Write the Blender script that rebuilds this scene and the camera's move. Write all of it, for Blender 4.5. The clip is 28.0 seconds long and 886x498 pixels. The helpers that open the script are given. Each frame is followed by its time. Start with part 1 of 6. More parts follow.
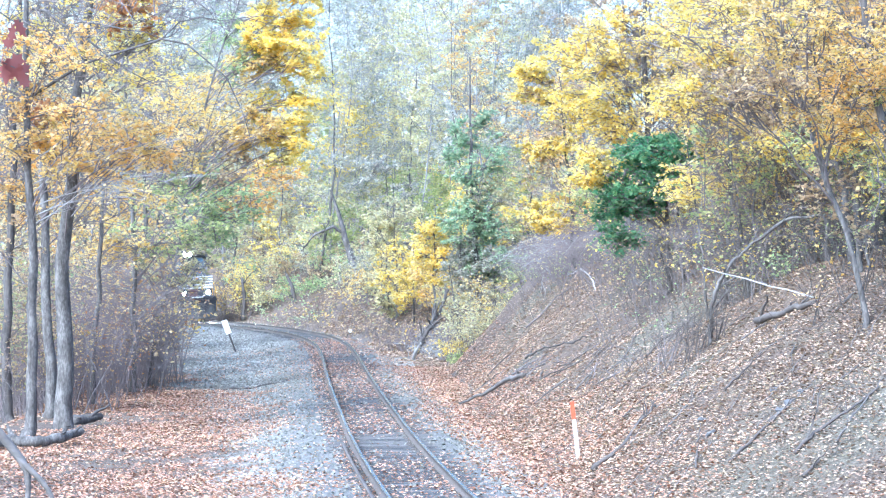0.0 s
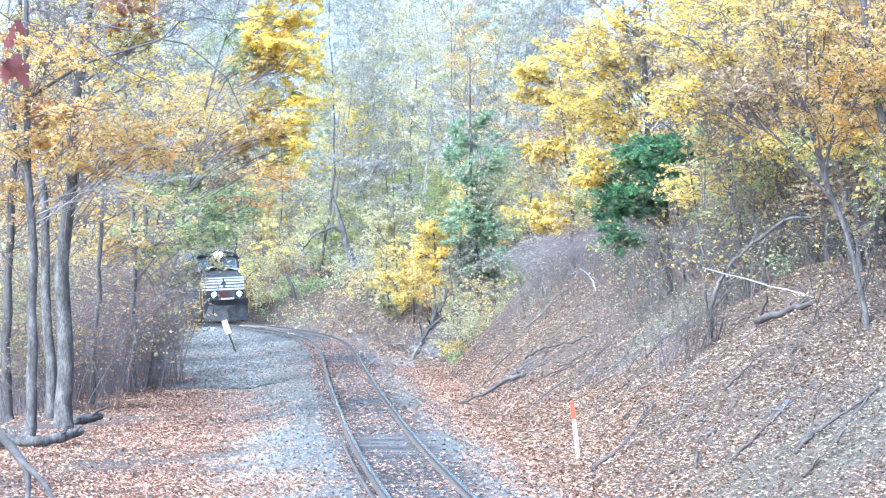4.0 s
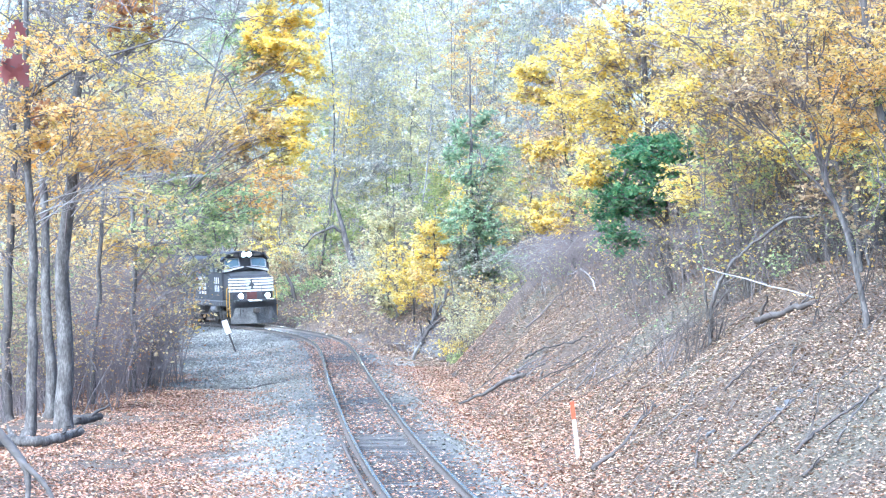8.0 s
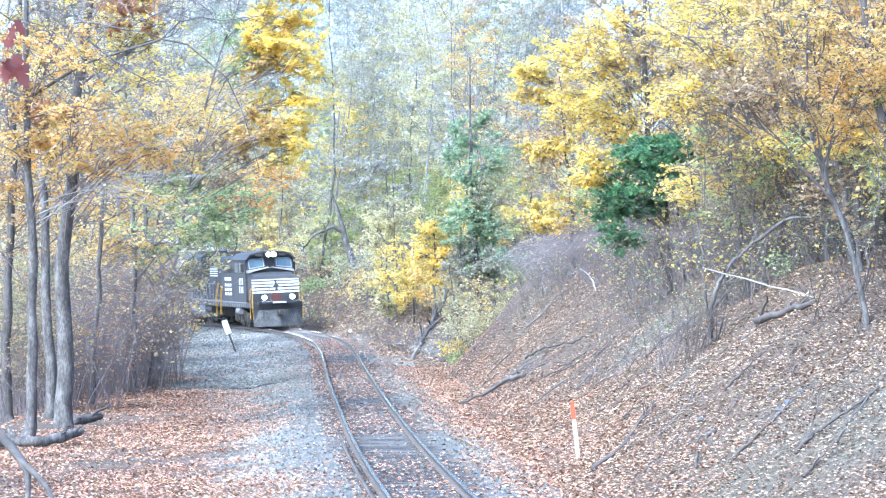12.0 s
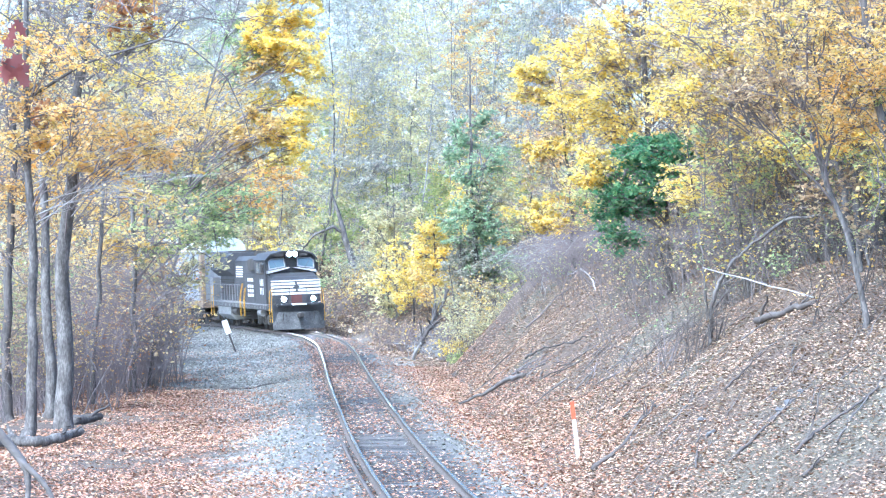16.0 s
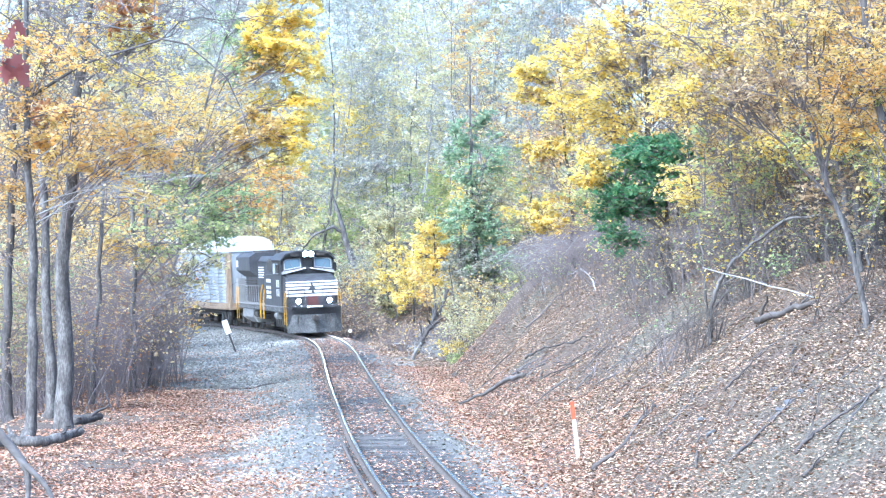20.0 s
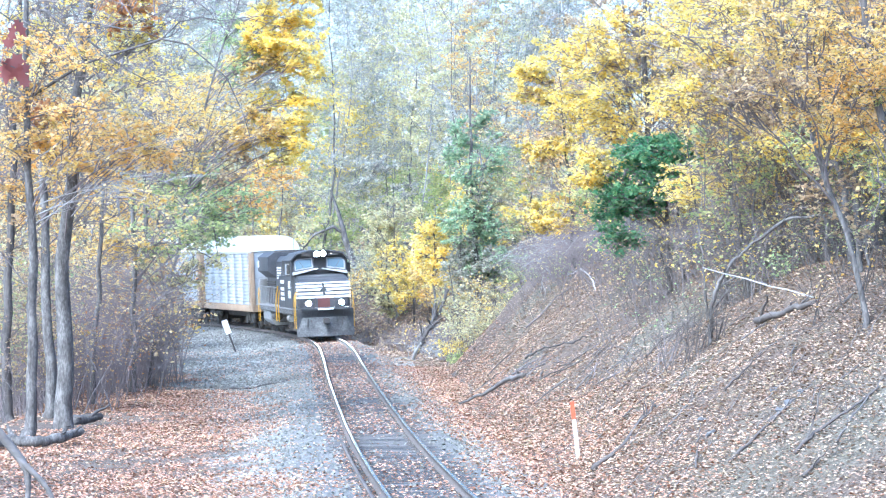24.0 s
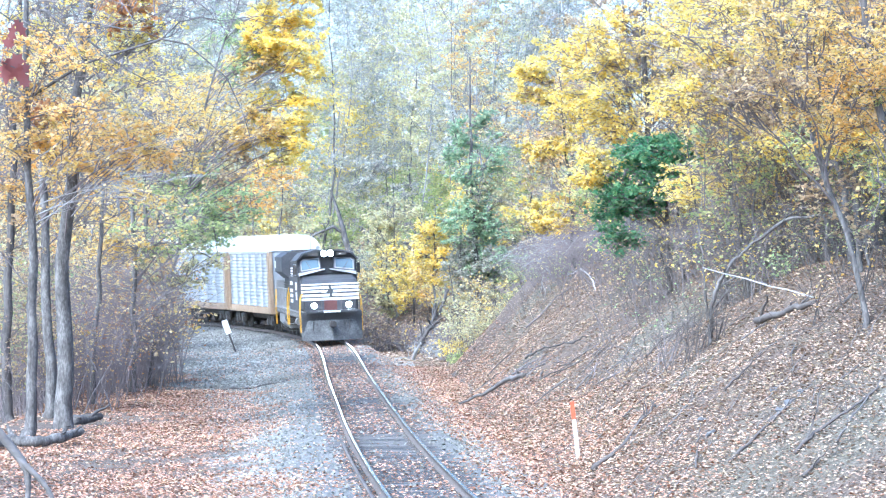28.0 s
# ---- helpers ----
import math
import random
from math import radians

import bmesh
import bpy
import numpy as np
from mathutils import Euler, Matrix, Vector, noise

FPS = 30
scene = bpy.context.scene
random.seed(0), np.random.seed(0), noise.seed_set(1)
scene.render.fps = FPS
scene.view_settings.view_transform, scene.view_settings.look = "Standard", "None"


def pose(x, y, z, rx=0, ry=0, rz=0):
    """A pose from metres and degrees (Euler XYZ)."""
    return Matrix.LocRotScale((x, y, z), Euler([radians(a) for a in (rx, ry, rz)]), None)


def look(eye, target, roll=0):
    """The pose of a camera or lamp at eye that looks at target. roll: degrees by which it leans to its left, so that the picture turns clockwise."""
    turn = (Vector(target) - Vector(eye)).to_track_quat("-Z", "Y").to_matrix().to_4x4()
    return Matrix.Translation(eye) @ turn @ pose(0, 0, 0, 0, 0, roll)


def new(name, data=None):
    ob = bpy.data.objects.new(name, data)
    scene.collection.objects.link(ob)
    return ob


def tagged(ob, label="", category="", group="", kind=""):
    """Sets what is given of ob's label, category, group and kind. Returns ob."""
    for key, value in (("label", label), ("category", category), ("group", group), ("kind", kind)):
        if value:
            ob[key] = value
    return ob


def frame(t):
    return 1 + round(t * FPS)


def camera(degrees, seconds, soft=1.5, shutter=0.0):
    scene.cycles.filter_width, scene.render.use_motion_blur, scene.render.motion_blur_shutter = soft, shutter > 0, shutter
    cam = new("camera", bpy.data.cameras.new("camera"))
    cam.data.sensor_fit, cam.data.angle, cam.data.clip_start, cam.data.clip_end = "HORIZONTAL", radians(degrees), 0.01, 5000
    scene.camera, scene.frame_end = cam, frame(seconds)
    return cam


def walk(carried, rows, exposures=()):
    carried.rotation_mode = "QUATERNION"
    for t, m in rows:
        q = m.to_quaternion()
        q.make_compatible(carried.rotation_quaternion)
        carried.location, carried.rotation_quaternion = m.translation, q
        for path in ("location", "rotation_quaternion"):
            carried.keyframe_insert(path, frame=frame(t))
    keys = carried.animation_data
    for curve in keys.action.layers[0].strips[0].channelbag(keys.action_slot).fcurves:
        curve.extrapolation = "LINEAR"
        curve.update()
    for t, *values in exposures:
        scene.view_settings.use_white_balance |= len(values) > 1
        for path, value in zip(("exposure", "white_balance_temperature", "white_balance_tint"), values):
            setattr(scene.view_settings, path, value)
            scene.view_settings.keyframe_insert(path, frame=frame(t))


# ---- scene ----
# The camera stands still on a knoll beside the line; x to the right, y along its view, z = 0 at the rail tops.
cam = camera(16.88, 28.0, soft=1.2)
EYE = (0.0, 0.0, 4.197)
VIEW = look(EYE, (0.0, 100.0, 4.495))
walk(cam, [(0.0, VIEW), (28.0, VIEW)], exposures=[(0.0, 2.14, 4920, 4.5), (28.0, 2.14, 4920, 4.5)])

# ---- daylight: a bright thin overcast with a broad, soft sun over the wood on the left ----
SUN_ELEV, SUN_AZ = 46.0, 222.0
world = bpy.data.worlds.new("sky")
scene.world = world
world.use_nodes = True
wn = world.node_tree.nodes
sky = wn.new("ShaderNodeTexSky")
sky.sky_type = 'NISHITA'
sky.sun_disc = False
sky.sun_elevation, sky.sun_rotation = radians(SUN_ELEV), radians(SUN_AZ)
sky.air_density, sky.dust_density, sky.ozone_density = 1.0, 3.0, 1.0
wn["Background"].inputs[1].default_value = 0.15
world.node_tree.links.new(sky.outputs[0], wn["Background"].inputs[0])
sun_data = bpy.data.lights.new("sun", 'SUN')
sun_data.energy, sun_data.angle, sun_data.color = 1.35, radians(30), (1.0, 0.96, 0.91)
sun = new("sun", sun_data)
az, el = radians(SUN_AZ), radians(SUN_ELEV)
sun.matrix_world = look((math.sin(az) * 60 * math.cos(el), math.cos(az) * 60 * math.cos(el), 60 * math.sin(el)), (0, 0, 0))

# ---- the line: a straight and then a left-hand curve, canted ----
rng = np.random.default_rng(7)
KNOT = [-60, 0, 15, 30, 45, 60, 75, 90, 105, 120, 140, 160, 190, 270]
CURV = [0, -.0001, -.0007, -.0009, 0, -.0003, -.0002, .0006, .0017, .0051, .0061, .0055, .0055, .0055]
CANT = 0.062
GAUGE = 1.435
STEP = 0.25
TS = np.arange(-60, 270.01, STEP)
_k = np.interp(TS, KNOT, CURV)
_h = np.concatenate([[0], np.cumsum((_k[1:] + _k[:-1]) / 2 * STEP)])
_i0 = int(round(60 / STEP))
TH = _h - _h[_i0] + 0.0788
_x = np.concatenate([[0], np.cumsum(-np.sin((TH[1:] + TH[:-1]) / 2) * STEP)])
_y = np.concatenate([[0], np.cumsum(np.cos((TH[1:] + TH[:-1]) / 2) * STEP)])
TX, TY = _x - _x[_i0] + 0.779, _y - _y[_i0] + 40.0


def on_line(s, right=0.0, up=0.0):
    """A point of the line at the distance s along it, so far to its right (looking along it) and up."""
    h, c = np.interp(s, TS, TH), CANT * np.clip((s - 45) / 40, 0, 1) / 1.505
    x, y = np.interp(s, TS, TX), np.interp(s, TS, TY)
    return Vector((x + np.cos(h) * right, y + np.sin(h) * right, up + c * right))


def line_turn(s):
    return float(np.interp(s, TS, TH)), float(CANT * np.clip((s - 45) / 40, 0, 1) / 1.505)


def line_coords(x, y):
    """Distance along the line and offset to its right, of points given as arrays."""
    x, y = np.atleast_1d(x).astype(float), np.atleast_1d(y).astype(float)
    out_s, out_o = np.zeros(len(x)), np.zeros(len(x))
    cx, cy, cs, ch = TX[::4], TY[::4], TS[::4], TH[::4]
    for a in range(0, len(x), 8000):
        px, py = x[a:a + 8000], y[a:a + 8000]
        i = ((px[:, None] - cx) ** 2 + (py[:, None] - cy) ** 2).argmin(1)
        dx, dy = px - cx[i], py - cy[i]
        out_o[a:a + 8000] = dx * np.cos(ch[i]) + dy * np.sin(ch[i])
        out_s[a:a + 8000] = cs[i] - dx * np.sin(ch[i]) + dy * np.cos(ch[i])
        far = np.hypot(dx, dy) > np.abs(out_o[a:a + 8000]) + 3
        out_o[a:a + 8000] = np.where(far, np.hypot(dx, dy) * np.sign(out_o[a:a + 8000]), out_o[a:a + 8000])
    return out_s, out_o


def ease(a, b, v):
    t = np.clip((v - a) / (b - a), 0, 1)
    return t * t * (3 - 2 * t)


def waves(x, y, seed=0):
    """A cheap rolling unevenness, about -1 to 1."""
    r = np.random.default_rng(100 + seed)
    z = np.zeros_like(x)
    for k in (0.25, 0.6, 1.3, 2.6):
        for _ in range(3):
            a, p = r.uniform(0, 6.28, 2)
            z += np.sin(x * k * np.cos(a) + y * k * np.sin(a) + p) / (1 + 2 * k) / 2
    return z


def terrain(x, y):
    """Height of the ground: level bed, a ditch and a cut bank on the right, a shelf and a fall on the left."""
    x, y = np.atleast_1d(x).astype(float), np.atleast_1d(y).astype(float)
    s, o = line_coords(x, y)
    n = waves(x, y)
    toe = 3.95 + 0.25 * np.sin(s * 0.21) + np.interp(s, [62, 80], [0, .75])
    wide, steep = np.interp(s, [58, 78], [6.4, 3.3]), np.interp(s, [58, 78], [.66, 1.15])
    bank = -0.6 + steep * np.clip(o - toe, 0, wide) + 0.26 * np.clip(o - toe - wide, 0, 60) + 0.3 * n * ease(0, 3, o - toe)
    hollow = -0.6 + 0.10 * np.clip(o - 7, 0, 80) + 0.08 * n
    far = -0.6 + 0.55 * np.clip(o - 2.7, 0, 6.5) + 0.10 * np.clip(o - 9.2, 0, 220) + 0.3 * n * ease(0, 3, o - 3)
    near_w = ease(92, 84.5, s + 0.9 * n - 0.25 * np.clip(o - 6, 0, 20))
    far_w = ease(112, 130, s + n)
    right = near_w * bank + (1 - near_w) * (far_w * far + (1 - far_w) * hollow)
    left = -0.5 - 0.02 * np.clip(-o - 2, 0, 6) - 0.28 * np.clip(-o - 10, 0, 22) + 0.05 * n * ease(2, 5, -o)
    z = np.where(o > 0, right, left)
    edge = np.where(o > 0, ease(1.55, 2.6, o), ease(1.5, 3.8, -o))
    cant = CANT * np.clip((s - 45) / 40, 0, 1) / 1.505 * np.clip(o, -1.6, 1.6)
    z = (-0.205 + cant) * (1 - edge) + z * edge
    knoll = ease(25, 9, y) * ease(11, 6, np.abs(x)) * ease(-1.6, -3.4, o)
    return z * (1 - knoll) + 2.55 * knoll


def height(x, y):
    return float(terrain(x, y)[0])


# ---- materials ----
def material(name, colors, scale=4.0, rough=0.8, metal=0.0, bump=0.15, detail=30.0, spread=0.5, vary=0.0, island=False, stretch=(1, 1, 1)):
    """Colours over a coarse and a fine grain, with relief; vary: how far each piece differs."""
    m = bpy.data.materials.new(name)
    m.use_nodes = True
    nt = m.node_tree
    n, ln = nt.nodes, nt.links
    b = n["Principled BSDF"]
    tc, mp = n.new("ShaderNodeTexCoord"), n.new("ShaderNodeMapping")
    mp.inputs["Scale"].default_value = stretch
    ln.new(tc.outputs["Object"], mp.inputs["Vector"])
    big, fine = n.new("ShaderNodeTexNoise"), n.new("ShaderNodeTexNoise")
    big.inputs["Scale"].default_value, fine.inputs["Scale"].default_value = scale, detail
    big.inputs["Detail"].default_value = fine.inputs["Detail"].default_value = 4
    ln.new(mp.outputs[0], big.inputs["Vector"]), ln.new(mp.outputs[0], fine.inputs["Vector"])
    mix = n.new("ShaderNodeMath")
    mix.operation = 'MULTIPLY_ADD'
    mix.inputs[1].default_value = 0.45
    half = n.new("ShaderNodeMath")
    half.operation = 'MULTIPLY'
    half.inputs[1].default_value = 0.55
    ln.new(big.outputs["Fac"], half.inputs[0])
    ln.new(fine.outputs["Fac"], mix.inputs[0]), ln.new(half.outputs[0], mix.inputs[2])
    ramp = n.new("ShaderNodeValToRGB")
    lo, hi = 0.5 - spread / 2, 0.5 + spread / 2
    for i, c in enumerate(colors):
        pos = lo + (hi - lo) * i / max(1, len(colors) - 1)
        e = ramp.color_ramp.elements[i] if i < 2 else ramp.color_ramp.elements.new(pos)
        e.position, e.color = pos, (*c, 1)
    if len(colors) == 1:
        ramp.color_ramp.elements[1].color = (*colors[0], 1)
    ln.new(mix.outputs[0], ramp.inputs[0])
    out = ramp.outputs[0]
    if vary:
        info = n.new("ShaderNodeNewGeometry" if island else "ShaderNodeObjectInfo")
        hsv = n.new("ShaderNodeHueSaturation")
        mr = n.new("ShaderNodeMapRange")
        mr.inputs["To Min"].default_value, mr.inputs["To Max"].default_value = 1 - vary, 1 + vary
        ln.new(info.outputs["Random Per Island" if island else "Random"], mr.inputs["Value"])
        ln.new(mr.outputs[0], hsv.inputs["Value"]), ln.new(out, hsv.inputs["Color"])
        out = hsv.outputs[0]
    ln.new(out, b.inputs["Base Color"])
    b.inputs["Roughness"].default_value, b.inputs["Metallic"].default_value = rough, metal
    if bump:
        bm_ = n.new("ShaderNodeBump")
        bm_.inputs["Strength"].default_value, bm_.inputs["Distance"].default_value = bump, 0.03
        ln.new(mix.outputs[0], bm_.inputs["Height"]), ln.new(bm_.outputs[0], b.inputs["Normal"])
    return m


def leaf_material(name, colors, glow=0.62):
    """Thin leaves: each takes its own colour, and light passes through them."""
    m = bpy.data.materials.new(name)
    m.use_nodes = True
    nt = m.node_tree
    n, ln = nt.nodes, nt.links
    n.remove(n["Principled BSDF"])
    geo, ramp = n.new("ShaderNodeNewGeometry"), n.new("ShaderNodeValToRGB")
    ramp.color_ramp.interpolation = 'LINEAR'
    for i, c in enumerate(colors):
        pos = i / (len(colors) - 1)
        e = ramp.color_ramp.elements[i] if i < 2 else ramp.color_ramp.elements.new(pos)
        e.position, e.color = pos, (*c, 1)
    ln.new(geo.outputs["Random Per Island"], ramp.inputs[0])
    tc, spots = n.new("ShaderNodeTexCoord"), n.new("ShaderNodeTexNoise")
    spots.inputs["Scale"].default_value = 1.1
    ln.new(tc.outputs["Object"], spots.inputs["Vector"])
    mr, hsv = n.new("ShaderNodeMapRange"), n.new("ShaderNodeHueSaturation")
    mr.inputs["From Min"].default_value, mr.inputs["From Max"].default_value = 0.3, 0.7
    mr.inputs["To Min"].default_value, mr.inputs["To Max"].default_value = 0.72, 1.15
    ln.new(spots.outputs["Fac"], mr.inputs["Value"]), ln.new(mr.outputs[0], hsv.inputs["Value"]), ln.new(ramp.outputs[0], hsv.inputs["Color"])
    dif, tra, mix = n.new("ShaderNodeBsdfDiffuse"), n.new("ShaderNodeBsdfTranslucent"), n.new("ShaderNodeMixShader")
    ln.new(hsv.outputs[0], dif.inputs["Color"]), ln.new(hsv.outputs[0], tra.inputs["Color"])
    mix.inputs[0].default_value = glow
    ln.new(dif.outputs[0], mix.inputs[1]), ln.new(tra.outputs[0], mix.inputs[2])
    ln.new(mix.outputs[0], n["Material Output"].inputs["Surface"])
    return m


YELLOW = leaf_material("leaf_yellow", [(.78, .55, .11), (.90, .71, .17), (.92, .79, .30), (.84, .73, .40)])
GOLD = leaf_material("leaf_gold", [(.70, .46, .13), (.82, .60, .19), (.87, .69, .31), (.78, .66, .41)])
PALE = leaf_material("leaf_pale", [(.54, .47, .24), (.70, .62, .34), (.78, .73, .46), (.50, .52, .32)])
LIME = leaf_material("leaf_lime", [(.30, .38, .16), (.46, .52, .22), (.66, .64, .30), (.40, .48, .24)])
GREEN = leaf_material("leaf_green", [(.095, .225, .12), (.14, .30, .155), (.20, .37, .185), (.31, .44, .20)])
# hemlock green, greyed and lightened in colour to stand in for haze
HEMLOCK = leaf_material("leaf_hemlock", [(.26, .38, .24), (.36, .49, .31), (.46, .58, .37), (.58, .61, .38)])
SAGE = leaf_material("leaf_sage", [(.30, .42, .22), (.42, .55, .28), (.56, .64, .34), (.68, .66, .36)])
BRIGHT = leaf_material("leaf_bright_yellow", [(.96, .70, .15), (.97, .80, .20), (.97, .86, .32), (.94, .85, .48)], glow=0.75)
ORANGE_LEAF = leaf_material("leaf_orange", [(.74, .42, .12), (.88, .57, .17), (.92, .67, .27), (.86, .68, .42)])
# grey-green leaves, paled in colour for the haze over the far wood
HAZE_GREEN = leaf_material("leaf_haze_green", [(.29, .305, .25), (.43, .44, .37), (.56, .56, .48), (.63, .57, .42)])
RUST = leaf_material("leaf_rust", [(.36, .16, .08), (.52, .26, .11), (.64, .36, .15), (.60, .44, .22)])
TAN = leaf_material("leaf_tan", [(.34, .24, .15), (.49, .36, .22), (.61, .48, .30), (.67, .56, .33)])
CRIMSON = leaf_material("leaf_crimson", [(.20, .07, .06), (.34, .12, .105), (.48, .22, .18), (.60, .36, .30)])
LITTER = leaf_material("leaf_litter", [(.26, .13, .08), (.42, .22, .14), (.55, .32, .22), (.63, .43, .32), (.58, .42, .23)], glow=0.1)
LITTER_DARK = leaf_material("leaf_litter_old", [(.19, .125, .082), (.30, .205, .145), (.42, .30, .22), (.54, .42, .32), (.44, .36, .21)], glow=0.1)

BARK = material("bark_grey", [(.054, .049, .045), (.11, .101, .094), (.21, .196, .183)], 5, .95, bump=1.0, detail=24, spread=.26, stretch=(1, 1, .35))
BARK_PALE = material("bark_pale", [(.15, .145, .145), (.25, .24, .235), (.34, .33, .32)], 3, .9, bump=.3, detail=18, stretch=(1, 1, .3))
BARK_DARK = material("bark_dark", [(.05, .045, .042), (.10, .09, .085), (.16, .145, .13)], 4, .95, bump=1.0, detail=26, spread=.3, stretch=(1, 1, .2))
TWIG = material("twig_grey", [(.11, .093, .092), (.19, .165, .16), (.29, .26, .25)], 2, .9, bump=0)
TWIG_PURPLE = material("twig_purple_brown", [(.12, .096, .095), (.20, .165, .163), (.29, .25, .245)], 2, .9, bump=0)
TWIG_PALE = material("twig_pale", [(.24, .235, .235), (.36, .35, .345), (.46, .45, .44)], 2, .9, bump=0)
DEADWOOD = material("dead_wood", [(.07, .062, .058), (.14, .125, .115), (.25, .23, .215)], 2, .95, bump=.5, detail=30, stretch=(.4, 1, 1))
STICK_DARK = material("dark_stick", [(.055, .045, .04), (.11, .095, .085), (.19, .17, .15)], 2, .9, bump=.4, detail=30)
STEEL = material("rail_steel", [(.22, .20, .188), (.33, .30, .283)], 3, .26, 1.0, bump=.03, detail=60)
RAIL_SIDE = material("rail_rust", [(.065, .053, .045), (.12, .10, .085), (.19, .165, .148)], 5, .8, .2, bump=.2, detail=60)
TIE = material("tie_timber", [(.05, .045, .043), (.092, .085, .08), (.15, .14, .132)], 2.5, .9, bump=.5, detail=26, stretch=(.25, 1.5, 1), vary=.35)
STONE = material("ballast_stone", [(.105, .102, .084), (.177, .171, .145), (.272, .263, .228)], 6, .9, bump=.3, detail=40, vary=.4, island=True)
WHITE = material("white_paint", [(.62, .62, .62), (.80, .80, .80)], 3, .5, bump=.05, detail=40, spread=.35)
ORANGE = material("orange_paint", [(.55, .085, .035), (.68, .13, .055)], 5, .5, bump=.05, detail=40, spread=.4)
DARKPOST = material("dark_post", [(.04, .035, .035), (.09, .08, .075)], 5, .8, bump=.2, detail=40)


# ---- mesh helpers ----
def mesh_of(name, verts, faces, mats, smooth=False):
    """A mesh from arrays of corners and of four-cornered faces."""
    me = bpy.data.meshes.new(name)
    v, f = np.asarray(verts, float), np.asarray(faces, int)
    me.vertices.add(len(v)), me.loops.add(f.size), me.polygons.add(len(f))
    me.vertices.foreach_set("co", v.ravel())
    me.loops.foreach_set("vertex_index", f.ravel())
    me.polygons.foreach_set("loop_start", np.arange(0, f.size, f.shape[1]))
    if smooth:
        me.polygons.foreach_set("use_smooth", np.ones(len(f), bool))
    me.update(calc_edges=True)
    me.validate()
    for m in mats if isinstance(mats, (list, tuple)) else [mats]:
        me.materials.append(m)
    return me


def part(name, shape, mat, parent=None, label="", m=None):
    """One mesh object out of a bmesh or a mesh, under a thing or a part."""
    if isinstance(shape, bmesh.types.BMesh):
        me = bpy.data.meshes.new(name)
        shape.to_mesh(me)
        shape.free()
        me.materials.append(mat)
    else:
        me = shape
    ob = new(name, me)
    if parent is not None:
        ob.parent = parent
    if m is not None:
        ob.matrix_basis = m
    if label:
        ob["label"] = label
    return ob


def thing(name, label, category, at=(0, 0, 0), group="", kind=""):
    ob = new(name)
    ob.empty_display_size = 0.2
    ob.location = at
    return tagged(ob, label, category, group, kind)


def tubes(P, R, sides=6):
    """Round, tapering tubes along N paths of m points: arrays N x m x 3 and N x m."""
    P, R = np.asarray(P, float), np.asarray(R, float)
    N, m = R.shape
    T = np.gradient(P, axis=1)
    T /= np.linalg.norm(T, axis=2, keepdims=True) + 1e-9
    ref = np.where(np.abs(T[..., 2:3]) > 0.8, [1.0, 0, 0], [0, 0, 1.0])
    A = np.cross(T, ref)
    A /= np.linalg.norm(A, axis=2, keepdims=True) + 1e-9
    B = np.cross(T, A)
    a = np.arange(sides) / sides * 2 * np.pi
    ring = A[:, :, None] * np.cos(a)[:, None] + B[:, :, None] * np.sin(a)[:, None]
    V = (P[:, :, None] + ring * R[:, :, None, None]).reshape(-1, 3)
    i, j, k = np.meshgrid(np.arange(N), np.arange(m - 1), np.arange(sides), indexing="ij")
    base, k2 = (i * m + j) * sides, (k + 1) % sides
    F = np.stack([base + k, base + k2, base + sides + k2, base + sides + k], -1).reshape(-1, 4)
    return V, F


def joined(*pairs):
    V, F, n = [], [], 0
    for v, f in pairs:
        V.append(v), F.append(f + n)
        n += len(v)
    return np.concatenate(V), np.concatenate(F)


def leaf_cards(C, size, r, flat=0.6, droop=-.25, curl=.45):
    """Pointed, folded leaf blades round the points C."""
    n = len(C)
    size = size * r.uniform(0.6, 1.35, n)
    yaw = r.uniform(0, 6.283, n)
    d = np.stack([np.cos(yaw), np.sin(yaw), r.normal(droop, curl, n)], 1)
    d /= np.linalg.norm(d, axis=1, keepdims=True)
    up = np.stack([r.normal(0, flat, n), r.normal(0, flat, n), np.ones(n)], 1)
    sd = np.cross(d, up)
    sd /= np.linalg.norm(sd, axis=1, keepdims=True) + 1e-9
    nm = np.cross(sd, d)
    s = size[:, None]
    w = s * r.uniform(0.28, 0.45, n)[:, None]
    V = np.stack([C - d * s * .5, C - sd * w + nm * w * .25 + d * s * .06, C + d * s * .55 - nm * s * .1, C + sd * w + nm * w * .25 + d * s * .06], 1).reshape(-1, 3)
    F = np.arange(4 * n).reshape(-1, 4)
    return V, F


def bez(a, b, lift, n, r, wob=0.05):
    """N bowed paths of n points from the points a to b."""
    t = np.linspace(0, 1, n)[None, :, None]
    L = np.linalg.norm(b - a, axis=1)[:, None, None]
    p = a[:, None] * (1 - t) + b[:, None] * t
    p = p + np.array([0, 0, 1.0]) * (4 * t * (1 - t)) * L * lift
    p[:, 1:] += r.normal(0, 1, (len(a), n - 1, 3)) * L * wob * t[:, 1:]
    return p


LUSH = 1.5


